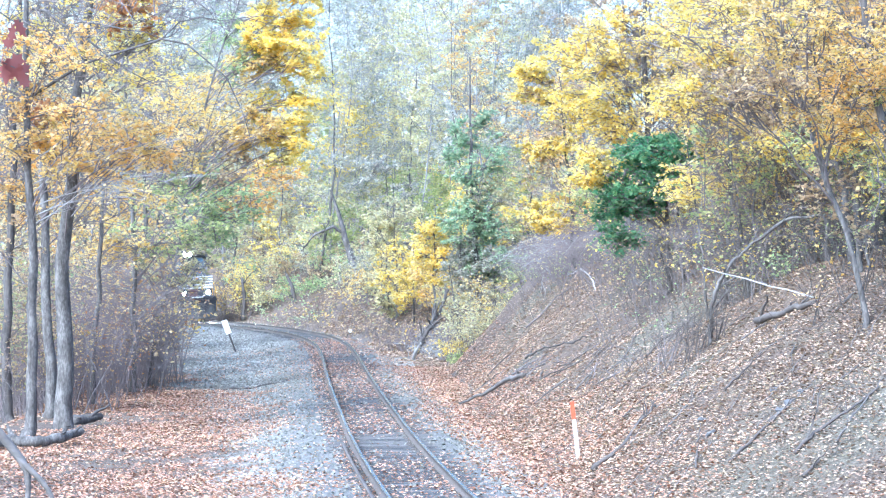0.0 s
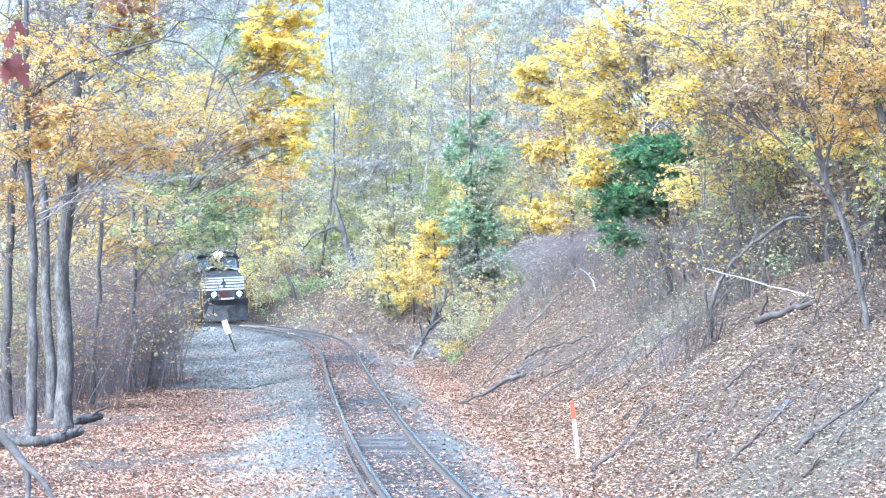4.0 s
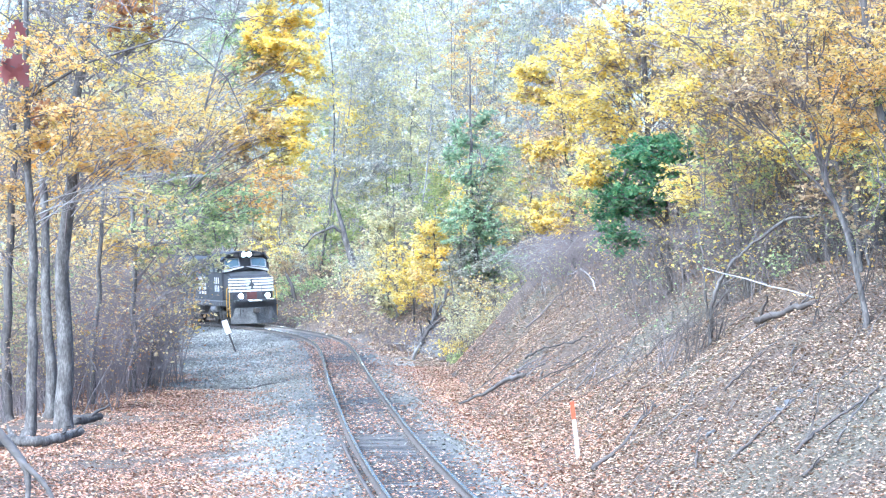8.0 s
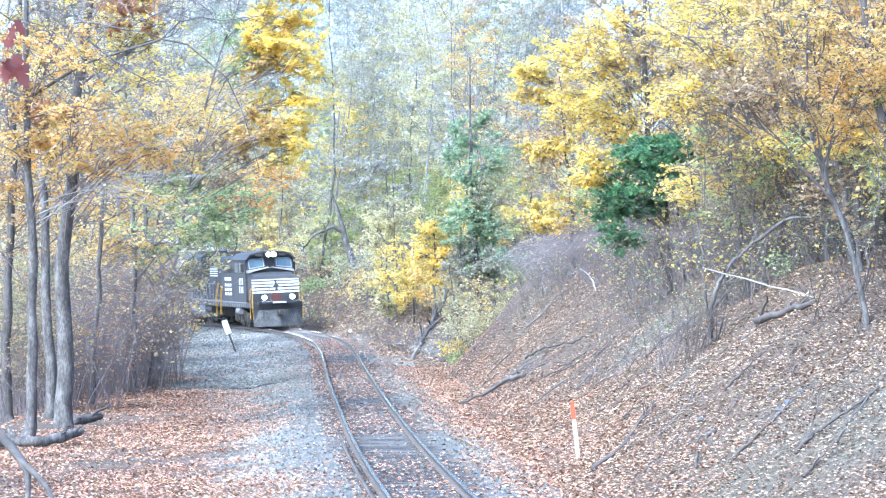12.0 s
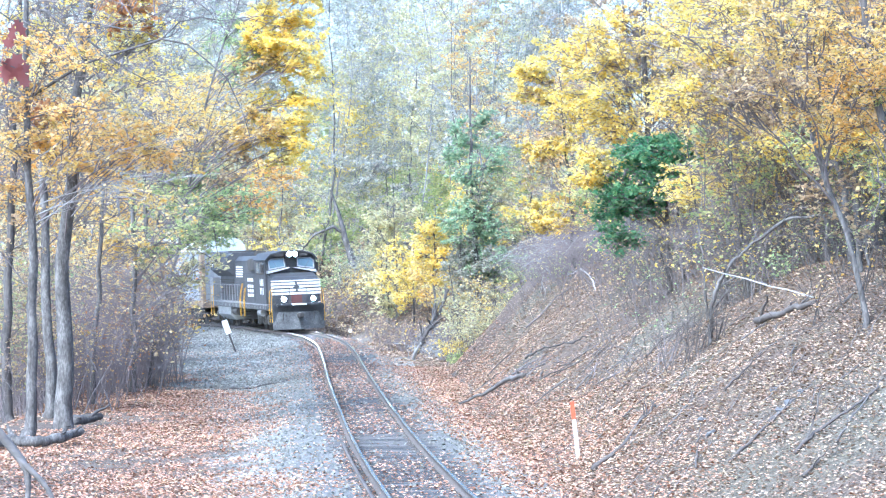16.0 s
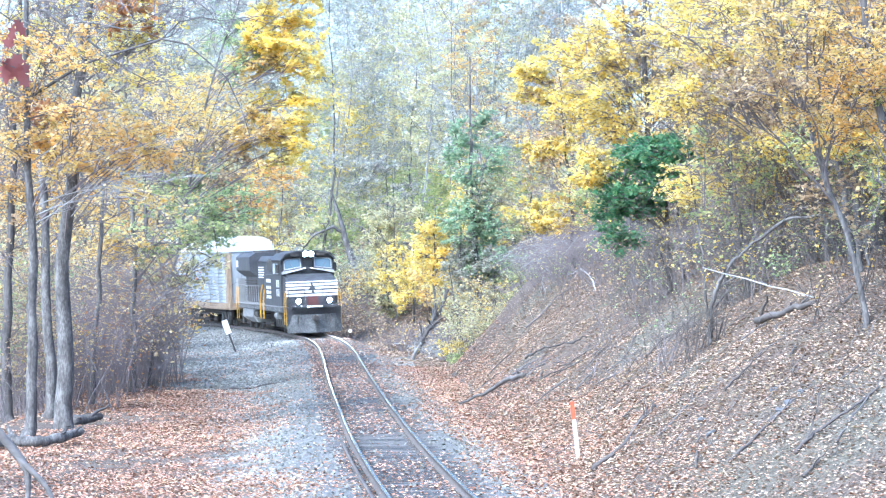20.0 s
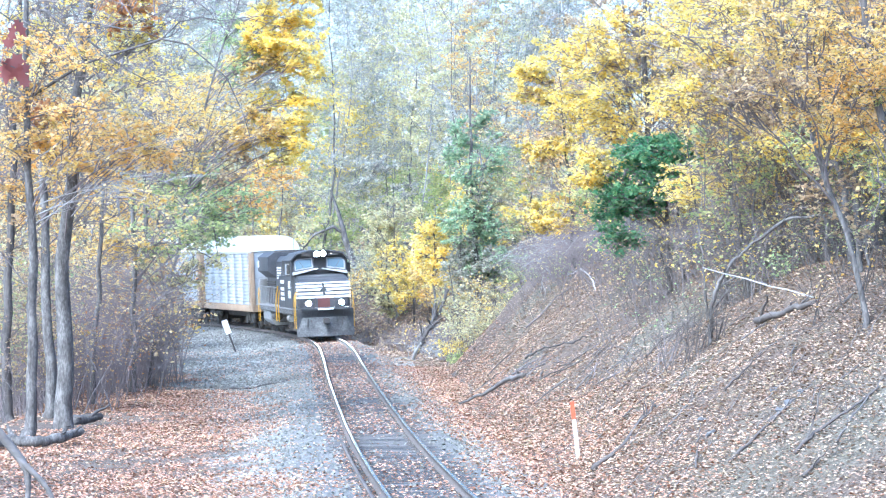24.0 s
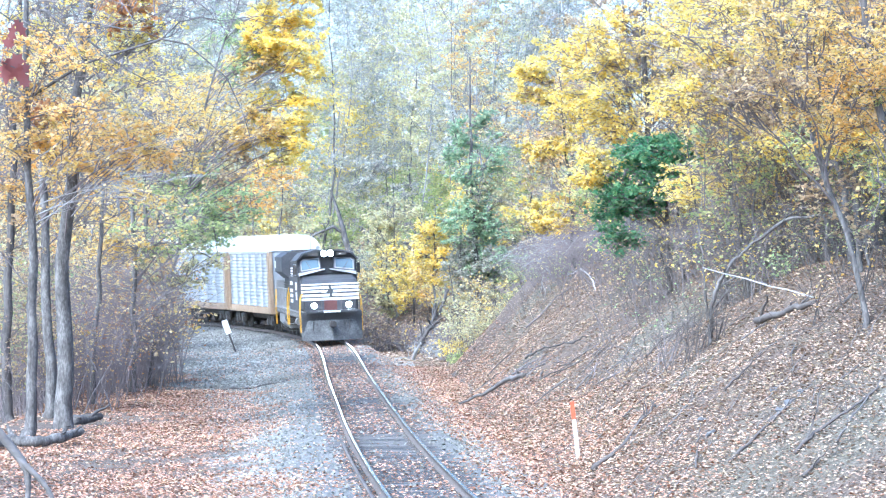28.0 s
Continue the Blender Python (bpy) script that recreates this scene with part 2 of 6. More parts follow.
def tree(name, label, x, y, h, rad, lean=(0, 0), lobes=(), bark=None, twig=None, seed=0, bare=0, group="", z0=None, bow=0.04, sides=9, fine=True):
    """A tree: a tapered trunk, limbs that reach into lobes of foliage, twigs and single leaves.
    lobes: (dx, dy, z, rx, ry, rz, sprays, leaf material, leaf length, leaves a spray), from the trunk's foot."""
    r = np.random.default_rng(1000 + seed)
    z0 = height(x, y) - 0.1 if z0 is None else z0
    top = thing(name, label, "tree", (x, y, z0), group)
    bark, twig = bark or BARK, twig or TWIG
    bare = int(bare)
    m = 15
    t = np.linspace(0, 1, m) ** 1.5
    path = np.stack([lean[0] * t ** 1.2 + bow * h * .2 * np.sin(t * 5 + seed), lean[1] * t + bow * h * .2 * np.sin(t * 4 + 2 * seed), h * t], 1)
    path[0, :2] = 0
    path += np.concatenate([np.zeros((1, 3)), r.normal(0, .012 * h / 3, (m - 1, 3)) * [1, 1, 0] * np.clip(t[1:, None] * 6, .1, 1)])
    R = rad * (1 - 0.82 * t)
    R[0] *= 1.4
    R[1] *= 1.12
    V, F = tubes(path[None], R[None], sides)
    part("trunk", mesh_of("trunk", V, F, bark, True), None, top)
    limbs, leaves = [], {}

    def trunk_at(z):
        return np.stack([np.interp(z, path[:, 2], path[:, i]) for i in range(3)], -1)

    for (dx, dy, zc, rx, ry, rz, n, mat, size, per) in lobes:
        n, per = int(n * LUSH), int(per * 1.2)
        u = r.normal(0, 1, (n, 3))
        u = u / np.linalg.norm(u, axis=1, keepdims=True) * r.uniform(.25, 1, (n, 1)) ** .5
        tips = np.array([dx, dy, zc]) + u * [rx * 1.2, ry * 1.2, rz * 1.2]
        k = min(n, max(2, n // 6))
        main = tips[:k]
        axis = trunk_at(np.clip(main[:, 2], 0, h))
        hz = np.hypot(main[:, 0] - axis[:, 0], main[:, 1] - axis[:, 1])
        src = trunk_at(np.clip(main[:, 2] - .55 * hz - r.uniform(0, .8, k), .12 * h, .96 * h))
        mp = bez(src, main, .1, 8, r, .035)
        mr = np.linspace(1, .16, 8)[None] * np.clip(.0072 * np.linalg.norm(main - src, axis=1), .013, min(.03, rad * .4))[:, None]
        if sides > 6:
            for a, b in zip(mp, mr):
                part("limb", mesh_of("limb", *tubes(a[None], b[None], 6), twig, True), None, top)
        else:
            limbs.append(tubes(mp, mr, 5))
        j = np.argmin(((tips[:, None] - main[None]) ** 2).sum(-1), 1)
        q = r.integers(3, 8, n)
        sp = bez(mp[j, q], tips + 1e-3, .08, 5, r, .05)
        limbs.append(tubes(sp, np.linspace(.016, .006, 5)[None].repeat(n, 0) * (1 + size * 2), 4 if sides > 6 else 3))
        a = sp[:, [2, 3, 3, 4, 4]].reshape(-1, 3)
        sc = min(1.0, .25 + .14 * min(rx, ry, rz) + .25 * size * 5)
        e = a + r.normal(0, 1, a.shape) * [.55, .55, .28] * sc
        seg = 3 if sides > 6 else 2
        tp = bez(a, e, .05, seg, r, .06)
        if fine:
            limbs.append(tubes(tp, np.linspace(.008, .004, seg)[None].repeat(len(a), 0) * (1 + size * 2), 3))
        if per:
            idx = r.integers(0, len(a), n * per)
            f = r.uniform(.15, 1.15, (n * per, 1))
            C = a[idx] * (1 - f) + e[idx] * f + r.normal(0, .13, (n * per, 3)) * [1, 1, .6] * sc
            leaves.setdefault(mat, []).append(leaf_cards(C, size, r))
    if bare:
        a = trunk_at(r.uniform(.3 * h, .98 * h, bare))
        yaw = r.uniform(0, 6.283, bare)
        L = r.uniform(.12, .3, bare) * h
        e = a + np.stack([np.cos(yaw) * L, np.sin(yaw) * L, L * r.uniform(.25, 1.0, bare)], 1)
        bp = bez(a, e, .08, 8, r, .04)
        limbs.append(tubes(bp, np.linspace(1, .15, 8)[None] * (.0065 * L)[:, None], 5))
        a2 = bp[:, 2:].repeat(2, 1).reshape(-1, 3)
        e2 = a2 + (r.normal(0, 1, a2.shape) * [.7, .7, .5] + [0, 0, .45]) * .09 * h * r.uniform(.4, 1, (len(a2), 1))
        p2 = bez(a2, e2, .05, 4, r, .05)
        limbs.append(tubes(p2, np.linspace(.016, .006, 4)[None].repeat(len(a2), 0) * (h / 12), 3))
        a3 = p2[:, 1:].repeat(2 if sides > 6 else 1, 1).reshape(-1, 3)
        e3 = a3 + (r.normal(0, 1, a3.shape) * [.8, .8, .6] + [0, 0, .3]) * .035 * h * r.uniform(.4, 1, (len(a3), 1))
        p3 = bez(a3, e3, .05, 2, r, .05)
        if fine:
            limbs.append(tubes(p3, np.linspace(.009, .005, 2)[None].repeat(len(a3), 0) * (h / 12), 3))
    if limbs:
        V, F = joined(*limbs)
        tagged(part("twig_mass", mesh_of("twig_mass", V, F, twig, True), None, top), kind="stuff")
    for mat, got in leaves.items():
        V, F = joined(*got)
        tagged(part("crown", mesh_of("crown", V, F, mat), None, top), kind="stuff")
    return top


def bare_limbs(ob, starts, ends, seed, mat, r0=.02, twigs=5, reach=.6, lift=.06):
    """Long leafless boughs of a tree, each a part, with their side twigs."""
    r = np.random.default_rng(7000 + seed)
    p = bez(np.array(starts, float), np.array(ends, float), lift, 10, r, .018)
    for path in p:
        R = np.linspace(1, .18, 10) * r0 * r.uniform(.7, 1.2)
        a = path[2:].repeat(twigs, 0)
        d = (path[-1] - path[0]) / np.linalg.norm(path[-1] - path[0])
        e = a + (r.normal(0, .55, a.shape) * [1, 1, .7] + d * .8) * reach * r.uniform(.4, 1.1, (len(a), 1))
        tp = bez(a, e, .04, 5, r, .05)
        V, F = joined(tubes(path[None], R[None], 6), tubes(tp, np.linspace(.35, .15, 5)[None].repeat(len(a), 0) * r0, 4))
        part("bare_limb", mesh_of("bare_limb", V, F, mat, True), None, ob)


def shrub(name, label, x, y, h, spread, stems, seed=0, leaf=None, size=.1, per=0, twig=None, arch=.5, rad=.018, lean=(0, 0), group="", kind="", fine=6, droop=1.0, foot=.5):
    """Many arching stems with side twigs, bare or with scattered leaves."""
    r = np.random.default_rng(5000 + seed)
    top = thing(name, label, "shrub", (x, y, 0), group, kind)
    bx, by = r.normal(0, spread * foot, stems), r.normal(0, spread * foot, stems)
    bz = terrain(x + bx, y + by) - .05
    a = np.stack([bx, by, bz], 1)
    yaw = r.uniform(0, 6.283, stems)
    H = h * r.uniform(.45, 1.05, stems)
    e = a + np.stack([np.cos(yaw) * spread * r.uniform(.2, 1, stems) + lean[0] * H, np.sin(yaw) * spread * r.uniform(.2, 1, stems) + lean[1] * H, H * droop], 1)
    p = bez(a, e, 0, 9, r, .02)
    t = np.linspace(0, 1, 9)[None, :]
    p[..., 2] += (4 * t * (1 - t)) * H[:, None] * arch
    limbs = [tubes(p, np.linspace(1, .25, 9)[None] * (rad * r.uniform(.5, 1.3, stems))[:, None], 4)]
    a2 = p[:, 3:].reshape(-1, 3).repeat(max(1, fine // 3), 0)
    e2 = a2 + (r.normal(0, 1, a2.shape) * [1, 1, .6] + [0, 0, .2]) * h * .13
    p2 = bez(a2, e2, .05, 3, r, .07)
    limbs.append(tubes(p2, np.linspace(.4, .18, 3)[None].repeat(len(a2), 0) * rad, 3))
    V, F = joined(*limbs)
    tagged(part("brushwood", mesh_of("brushwood", V, F, twig or TWIG, True), None, top), kind="stuff")
    if leaf and per:
        idx = r.integers(0, len(a2), stems * per)
        f = r.uniform(0, 1.1, (len(idx), 1))
        C = a2[idx] * (1 - f) + e2[idx] * f + r.normal(0, .06, (len(idx), 3))
        V, F = leaf_cards(C, size, r)
        tagged(part("foliage", mesh_of("foliage", V, F, leaf), None, top), kind="stuff")
    return top


def log(name, label, pts, r0, r1, mat, seed=0, forks=0, sides=7, category="fallen branch", fork_len=.5):
    """A fallen limb along a few points (x, y, height over the ground), with broken side forks."""
    r = np.random.default_rng(9000 + seed)
    k = np.array([(x, y, height(x, y) + dz) for x, y, dz in pts])
    t = np.linspace(0, len(k) - 1, 5 * len(k) - 4)
    p = np.stack([np.interp(t, np.arange(len(k)), k[:, i]) for i in range(3)], 1)
    L = np.linalg.norm(k[-1] - k[0])
    p[1:-1] += r.normal(0, .006 * L, p[1:-1].shape)
    o = p[0].copy()
    top = thing(name, label, category, o)
    R = np.linspace(r0, r1, len(p)) * r.uniform(.88, 1.12, len(p))
    parts = tubes(np.concatenate([p[:1], p, p[-1:]])[None] - o, np.concatenate([[.002], R, [.002]])[None], sides)
    part("bough", mesh_of("bough", *parts, mat, True), None, top)
    if forks:
        i = r.integers(1, len(p) - 1, forks)
        a = (p - o)[i]
        e = a + (r.normal(0, 1, (forks, 3)) * [.6, .6, .45] + (p[-1] - p[0]) / L * .7 + [0, 0, .3]) * fork_len * r.uniform(.4, 1.2, (forks, 1))
        fp = bez(a, e, .06, 6, r, .05)
        for a, b in zip(fp, np.linspace(.55, .15, 6)[None] * R[i][:, None]):
            part("side_branch", mesh_of("side_branch", *tubes(a[None], b[None], 5), mat, True), None, top)
    return top


# ---- ground: one sheet out to the horizon ----
def lines(parts):
    return np.unique(np.round(np.concatenate([np.arange(a, b, d) for a, b, d in parts]), 3))


def build_ground():
    gx = lines([(-3000, -400, 650), (-400, -60, 34), (-60, -18, 3), (-18, 18, .3), (18, 40, 1.1), (40, 100, 6), (100, 400, 50), (400, 3001, 650)])
    gy = lines([(-3000, -200, 700), (-200, 0, 25), (0, 44, 2), (44, 140, .45), (140, 230, .8), (230, 330, 5), (330, 600, 45), (600, 3001, 600)])
    X, Y = np.meshgrid(gx, gy, indexing="ij")
    x, y = X.ravel(), Y.ravel()
    s, o = line_coords(x, y)
    z = terrain(x, y)
    fade = ease(600, 260, np.hypot(x, y - 130))
    z = z * fade
    rough = (np.abs(o) > 2.4) & (np.hypot(x, y - 120) < 130)
    z += np.where(rough, rng.normal(0, .022, len(z)), 0)
    nx, ny = len(gx), len(gy)
    i, j = np.meshgrid(np.arange(nx - 1), np.arange(ny - 1), indexing="ij")
    a = i * ny + j
    F = np.stack([a, a + ny, a + ny + 1, a + 1], -1).reshape(-1, 4)
    me = mesh_of("ground", np.stack([x, y, z], 1), F, GROUND, True)
    # how far each spot is gravel rather than leaf litter, and how bare the soil is
    n = waves(x * 1.7, y * 1.7, 3)
    lim = np.interp(s, [0, 20, 40, 62, 75, 84], [2.8, 2.9, 3.5, 4.1, 5.8, 8.6])
    left = ease(1.1, -1.3, -o - lim + 1.5 * n)
    right = ease(1.0, -.8, o - np.interp(s, [0, 60, 90, 130], [2.45, 2.9, 3.6, 2.6]) + .5 * n)
    gravel = np.where(o > 0, right, left)
    bare = ease(.1, .9, n + .5 * waves(x * .7, y * .7, 5)) * ease(4.5, 6, o) * (s < 100)
    bare = np.maximum(bare, ease(62, 53, y) * ease(4.3, 5.4, o) * (.6 + .5 * n) * (y > 0))
    grime = np.maximum(ease(1.6, 1.05, np.abs(o) + .25 * n), .6 * ease(3.0, 1.7, np.abs(o) + .5 * n))
    for key, val in (("gravel", gravel), ("bare", bare), ("grime", grime)):
        me.attributes.new(key, 'FLOAT', 'POINT').data.foreach_set("value", val.astype(np.float32))
    tagged(part("ground", me, None), "leaf-strewn earth bank and gravel shelf beside the line", "ground", kind="structure")


def ground_material():
    m = bpy.data.materials.new("ground_mix")
    m.use_nodes = True
    n, ln = m.node_tree.nodes, m.node_tree.links
    b = n["Principled BSDF"]
    tc = n.new("ShaderNodeTexCoord")

    def noise_ramp(scale, cols, detail=5, pos=None, kind="ShaderNodeTexNoise", out="Fac"):
        t, rp = n.new(kind), n.new("ShaderNodeValToRGB")
        t.inputs["Scale"].default_value = scale
        if kind == "ShaderNodeTexNoise":
            t.inputs["Detail"].default_value = detail
        ln.new(tc.outputs["Object"], t.inputs["Vector"])
        for i, c in enumerate(cols):
            e = rp.color_ramp.elements[i] if i < 2 else rp.color_ramp.elements.new(.5)
            e.position, e.color = (pos[i] if pos else .3 + .4 * i / (len(cols) - 1)), (*c, 1)
        ln.new(t.outputs[out], rp.inputs[0])
        return rp.outputs[0], t.outputs[out]

    def mixed(fac, a, c, kind='MIX'):
        x = n.new("ShaderNodeMix")
        x.data_type, x.blend_type = 'RGBA', kind
        if isinstance(fac, float):
            x.inputs[0].default_value = fac
        else:
            ln.new(fac, x.inputs[0])
        ln.new(a, x.inputs[6]), ln.new(c, x.inputs[7])
        return x.outputs[2]

    litter, hl = noise_ramp(14, [(.027, .019, .014), (.072, .05, .035), (.135, .10, .07), (.22, .173, .127)], 6)
    patch, _ = noise_ramp(.9, [(.085, .068, .052), (.15, .108, .083), (.15, .127, .083)])
    litter = mixed(.4, litter, patch)
    soil, hs = noise_ramp(9, [(.055, .048, .034), (.12, .106, .076), (.20, .182, .138)], 7)
    grav, hg = noise_ramp(22, [(.165, .158, .136), (.29, .281, .248), (.43, .418, .375)], 3)
    grain, hv = noise_ramp(15, [(.205, .198, .174), (.32, .312, .28), (.45, .44, .40)], kind="ShaderNodeTexVoronoi", out="Distance")
    grav = mixed(.5, grav, grain)
    ag, ab = n.new("ShaderNodeAttribute"), n.new("ShaderNodeAttribute")
    ag.attribute_name, ab.attribute_name = "gravel", "bare"
    col = mixed(ab.outputs["Fac"], litter, soil)
    col = mixed(ag.outputs["Fac"], col, grav)
    dirt, _ = noise_ramp(6, [(.03, .028, .027), (.062, .06, .057), (.11, .106, .10)])
    agr = n.new("ShaderNodeAttribute")
    agr.attribute_name = "grime"
    col = mixed(agr.outputs["Fac"], col, dirt)
    ln.new(col, b.inputs["Base Color"])
    b.inputs["Roughness"].default_value = .95
    bp = n.new("ShaderNodeBump")
    bp.inputs["Strength"].default_value, bp.inputs["Distance"].default_value = .8, .06
    hm = n.new("ShaderNodeMath")
    ln.new(hl, hm.inputs[0]), ln.new(hv, hm.inputs[1])
    ln.new(hm.outputs[0], bp.inputs["Height"]), ln.new(bp.outputs[0], b.inputs["Normal"])
    return m


GROUND = ground_material()
build_ground()


def scatter_litter():
    """Single fallen leaves on the ground, thick in the ditch and on the shelf, thin on the stones."""
    r = np.random.default_rng(21)
    got = []
    for n, ox, sx, size, keep in ((270000, (3.4, 13), (2, 96), .070, .95), (56000, (1.5, 6.4), (2, 92), .08, 1), (12000, (10, 20), (20, 90), .13, 1), (150000, (-10.5, -1.3), (6, 112), .076, 1),
                                  (15000, (-1.3, 1.3), (6, 125), .07, 1), (7000, (1.3, 3), (6, 125), .08, 1), (14000, (2.5, 16), (90, 178), .16, 1), (22000, (2.4, 9), (104, 156), .13, 1), (9000, (-22, -9.5), (40, 120), .14, 1)):
        s, o = r.uniform(*sx, n), r.uniform(*ox, n)
        h = np.interp(s, TS, TH)
        x, y = np.interp(s, TS, TX) + np.cos(h) * o, np.interp(s, TS, TY) + np.sin(h) * o
        w = waves(x * 1.3, y * 1.3, 8)
        chance = np.full(n, keep)
        if ox[1] < 0:
            edge = np.interp(s, [0, 20, 40, 62, 75, 84, 112], [2.7, 2.8, 3.3, 3.9, 5.6, 8.0, 8.6])
            chance = .07 + .93 * ease(-1.5, .5, -o - edge + .9 * waves(x, y, 3)) * (1 - .75 * ease(6.0, 8.0, -o + waves(x * 1.5, y * 1.5, 4)) * ease(72, 60, y))
        if n == 56000:
            chance = ease(1.5, 3.1, o + .55 * waves(x * 1.4, y * 1.4, 3)) * (.1 + .9 * ease(6.2, 3.6, o + .8 * waves(x, y, 6)))
        if n == 270000:
            chance = (.5 + .5 * ease(-.3, .5, waves(x * .5, y * .5, 5))) * (1 - .25 * ease(60, 53, y)) * (1 - .2 * ease(74, 82, y)) * (1 + .35 * ease(58, 62, y) * ease(76, 70, y))
        ok = ((w > -.45 + .3 * r.normal(0, 1, n)) | (n == 56000)) & (r.uniform(0, 1, n) < chance)
        x, y, o = x[ok], y[ok], o[ok]
        z = terrain(x, y) + r.uniform(.02, .06, len(x))
        got.append(leaf_cards(np.stack([x, y, z], 1), size, r, .3, .05, .22))
    V, F = joined(got[0], got[2], *got[6:])
    tagged(part("bank_leaves", mesh_of("bank_leaves", V, F, LITTER_DARK), None), "old brown leaves lying on the earth bank", "leaves", kind="stuff")
    V, F = joined(got[1], got[3], got[4], got[5])
    tagged(part("fallen_leaves", mesh_of("fallen_leaves", V, F, LITTER), None), "fresh russet leaves lying in the ditch and on the shelf", "leaves", kind="stuff")


def scatter_stones():
    r = np.random.default_rng(22)
    got = []
    base = np.array([(1, 0, -.2), (-.2, 1, 0), (-.9, -.5, -.1), (.1, -.9, .1), (0, 0, .8), (0, 0, -.7)])
    n = 48000
    s, o = r.uniform(8, 75, n), r.normal(0, 2.1, n)
    s[:24000] = r.uniform(40, 162, 24000)
    o[:24000] = r.uniform(-8.5, 2.8, 24000)
    keep = (o > -np.interp(s, [0, 40, 62, 84], [3, 3.9, 4.8, 8.6]) - r.uniform(0, .8, n)) & (o < 3) & (r.uniform(0, 1, n) < np.interp(np.abs(o), [1.0, 1.5, 2.6], [.05, .3, 1]))
    s, o = s[keep], o[keep]
    n = len(s)
    h = np.interp(s, TS, TH)
    x, y = np.interp(s, TS, TX) + np.cos(h) * o, np.interp(s, TS, TY) + np.sin(h) * o
    c = np.stack([x, y, terrain(x, y) + .022], 1)
    size = (r.uniform(.025, .06, n) * np.interp(s, [60, 90], [1, 1.25]))[:, None, None]
    V = (c[:, None] + (base[None, :5] + r.normal(0, .22, (n, 5, 3))) * size)
    ang = r.uniform(0, 6.28, n)
    d = V - c[:, None]
    V = c[:, None] + np.stack([d[..., 0] * np.cos(ang)[:, None] - d[..., 1] * np.sin(ang)[:, None], d[..., 0] * np.sin(ang)[:, None] + d[..., 1] * np.cos(ang)[:, None], d[..., 2]], -1)
    tri = np.array([(0, 1, 4), (1, 2, 4), (2, 3, 4), (3, 0, 4)])
    F = (np.arange(n)[:, None, None] * 5 + tri).reshape(-1, 3)
    tagged(part("ballast_stones", mesh_of("ballast_stones", V.reshape(-1, 3), F, STONE), None), "loose grey crushed stone of the track bed", "gravel", kind="stuff")


scatter_litter()
scatter_stones()


# ---- the track ----
def sweep(profile, s0, s1, right, step=1.0, up=0.0):
    """A bar of the given cross-section along the line."""
    ss = np.arange(s0, s1 + .01, step)
    pr = np.array(profile)
    V = np.array([[on_line(s, right + a, up + b) for a, b in pr] for s in ss]).reshape(-1, 3)
    m, k = len(ss), len(pr)
    i, j = np.meshgrid(np.arange(m - 1), np.arange(k), indexing="ij")
    j2 = (j + 1) % k
    F = np.stack([i * k + j, i * k + j2, (i + 1) * k + j2, (i + 1) * k + j], -1).reshape(-1, 4)
    return V, F


def build_track():
    top = thing("railway_track", "single curved track of worn steel rails on dark timber ties", "railway track", (0, 0, 0), kind="structure")
    for side in (-1, 1):
        c = side * (GAUGE / 2 + .036)
        V, F = sweep([(-.07, -.172), (-.07, -.16), (-.014, -.14), (-.011, -.045), (-.034, -.036), (-.034, -.012), (.034, -.012), (.034, -.036), (.011, -.045), (.014, -.14), (.07, -.16), (.07, -.172)], -25, 235, c, 1.0)
        rail = part("rail", mesh_of("rail", V, F, RAIL_SIDE), None, top, "steel rail with a rusty web")
        V, F = sweep([(-.036, -.013), (-.036, -.004), (-.024, 0), (.024, 0), (.036, -.004), (.036, -.013)], -25, 235, c, 1.0)
        part("rail_head", mesh_of("rail_head", V, F, STEEL, True), None, rail, "polished running surface")
    bm = bmesh.new()
    bmesh.ops.create_cube(bm, size=1)
    bmesh.ops.scale(bm, vec=(2.6, .225, .17), verts=bm.verts)
    bmesh.ops.bevel(bm, geom=bm.edges[:], offset=.012, segments=1, affect='EDGES')
    tie_mesh = bpy.data.meshes.new("tie")
    bm.to_mesh(tie_mesh)
    bm.free()
    tie_mesh.materials.append(TIE)
    bm = bmesh.new()
    for side in (-1, 1):
        for dx in (-.1, .1):
            q = bmesh.ops.create_cube(bm, size=1)["verts"]
            bmesh.ops.scale(bm, vec=(.13, .19, .016), verts=q)
            bmesh.ops.translate(bm, vec=(side * (GAUGE / 2 + .036) + dx * 1.1, 0, .093), verts=q)
            for dy in (-.06, .06):
                q = bmesh.ops.create_cube(bm, size=1)["verts"]
                bmesh.ops.scale(bm, vec=(.03, .03, .03), verts=q)
                bmesh.ops.translate(bm, vec=(side * (GAUGE / 2 + .036) + dx * .85, dy, .11), verts=q)
    plate_mesh = bpy.data.meshes.new("tie_plates")
    bm.to_mesh(plate_mesh)
    bm.free()
    plate_mesh.materials.append(RAIL_SIDE)
    r = random.Random(4)
    for i in range(298):
        s = 6 + i * .545 + r.uniform(-.03, .03)
        h, c = line_turn(s)
        ob = new("tie", tie_mesh)
        ob.parent = top
        ob.matrix_basis = Matrix.Translation(on_line(s, r.uniform(-.05, .05), -.281 + r.uniform(-.014, .008))) @ Euler((0, -c, h + r.uniform(-.02, .02))).to_matrix().to_4x4()
        if i < 150:
            pl = new("tie_plates", plate_mesh)
            pl.parent = ob
    return top


build_track()
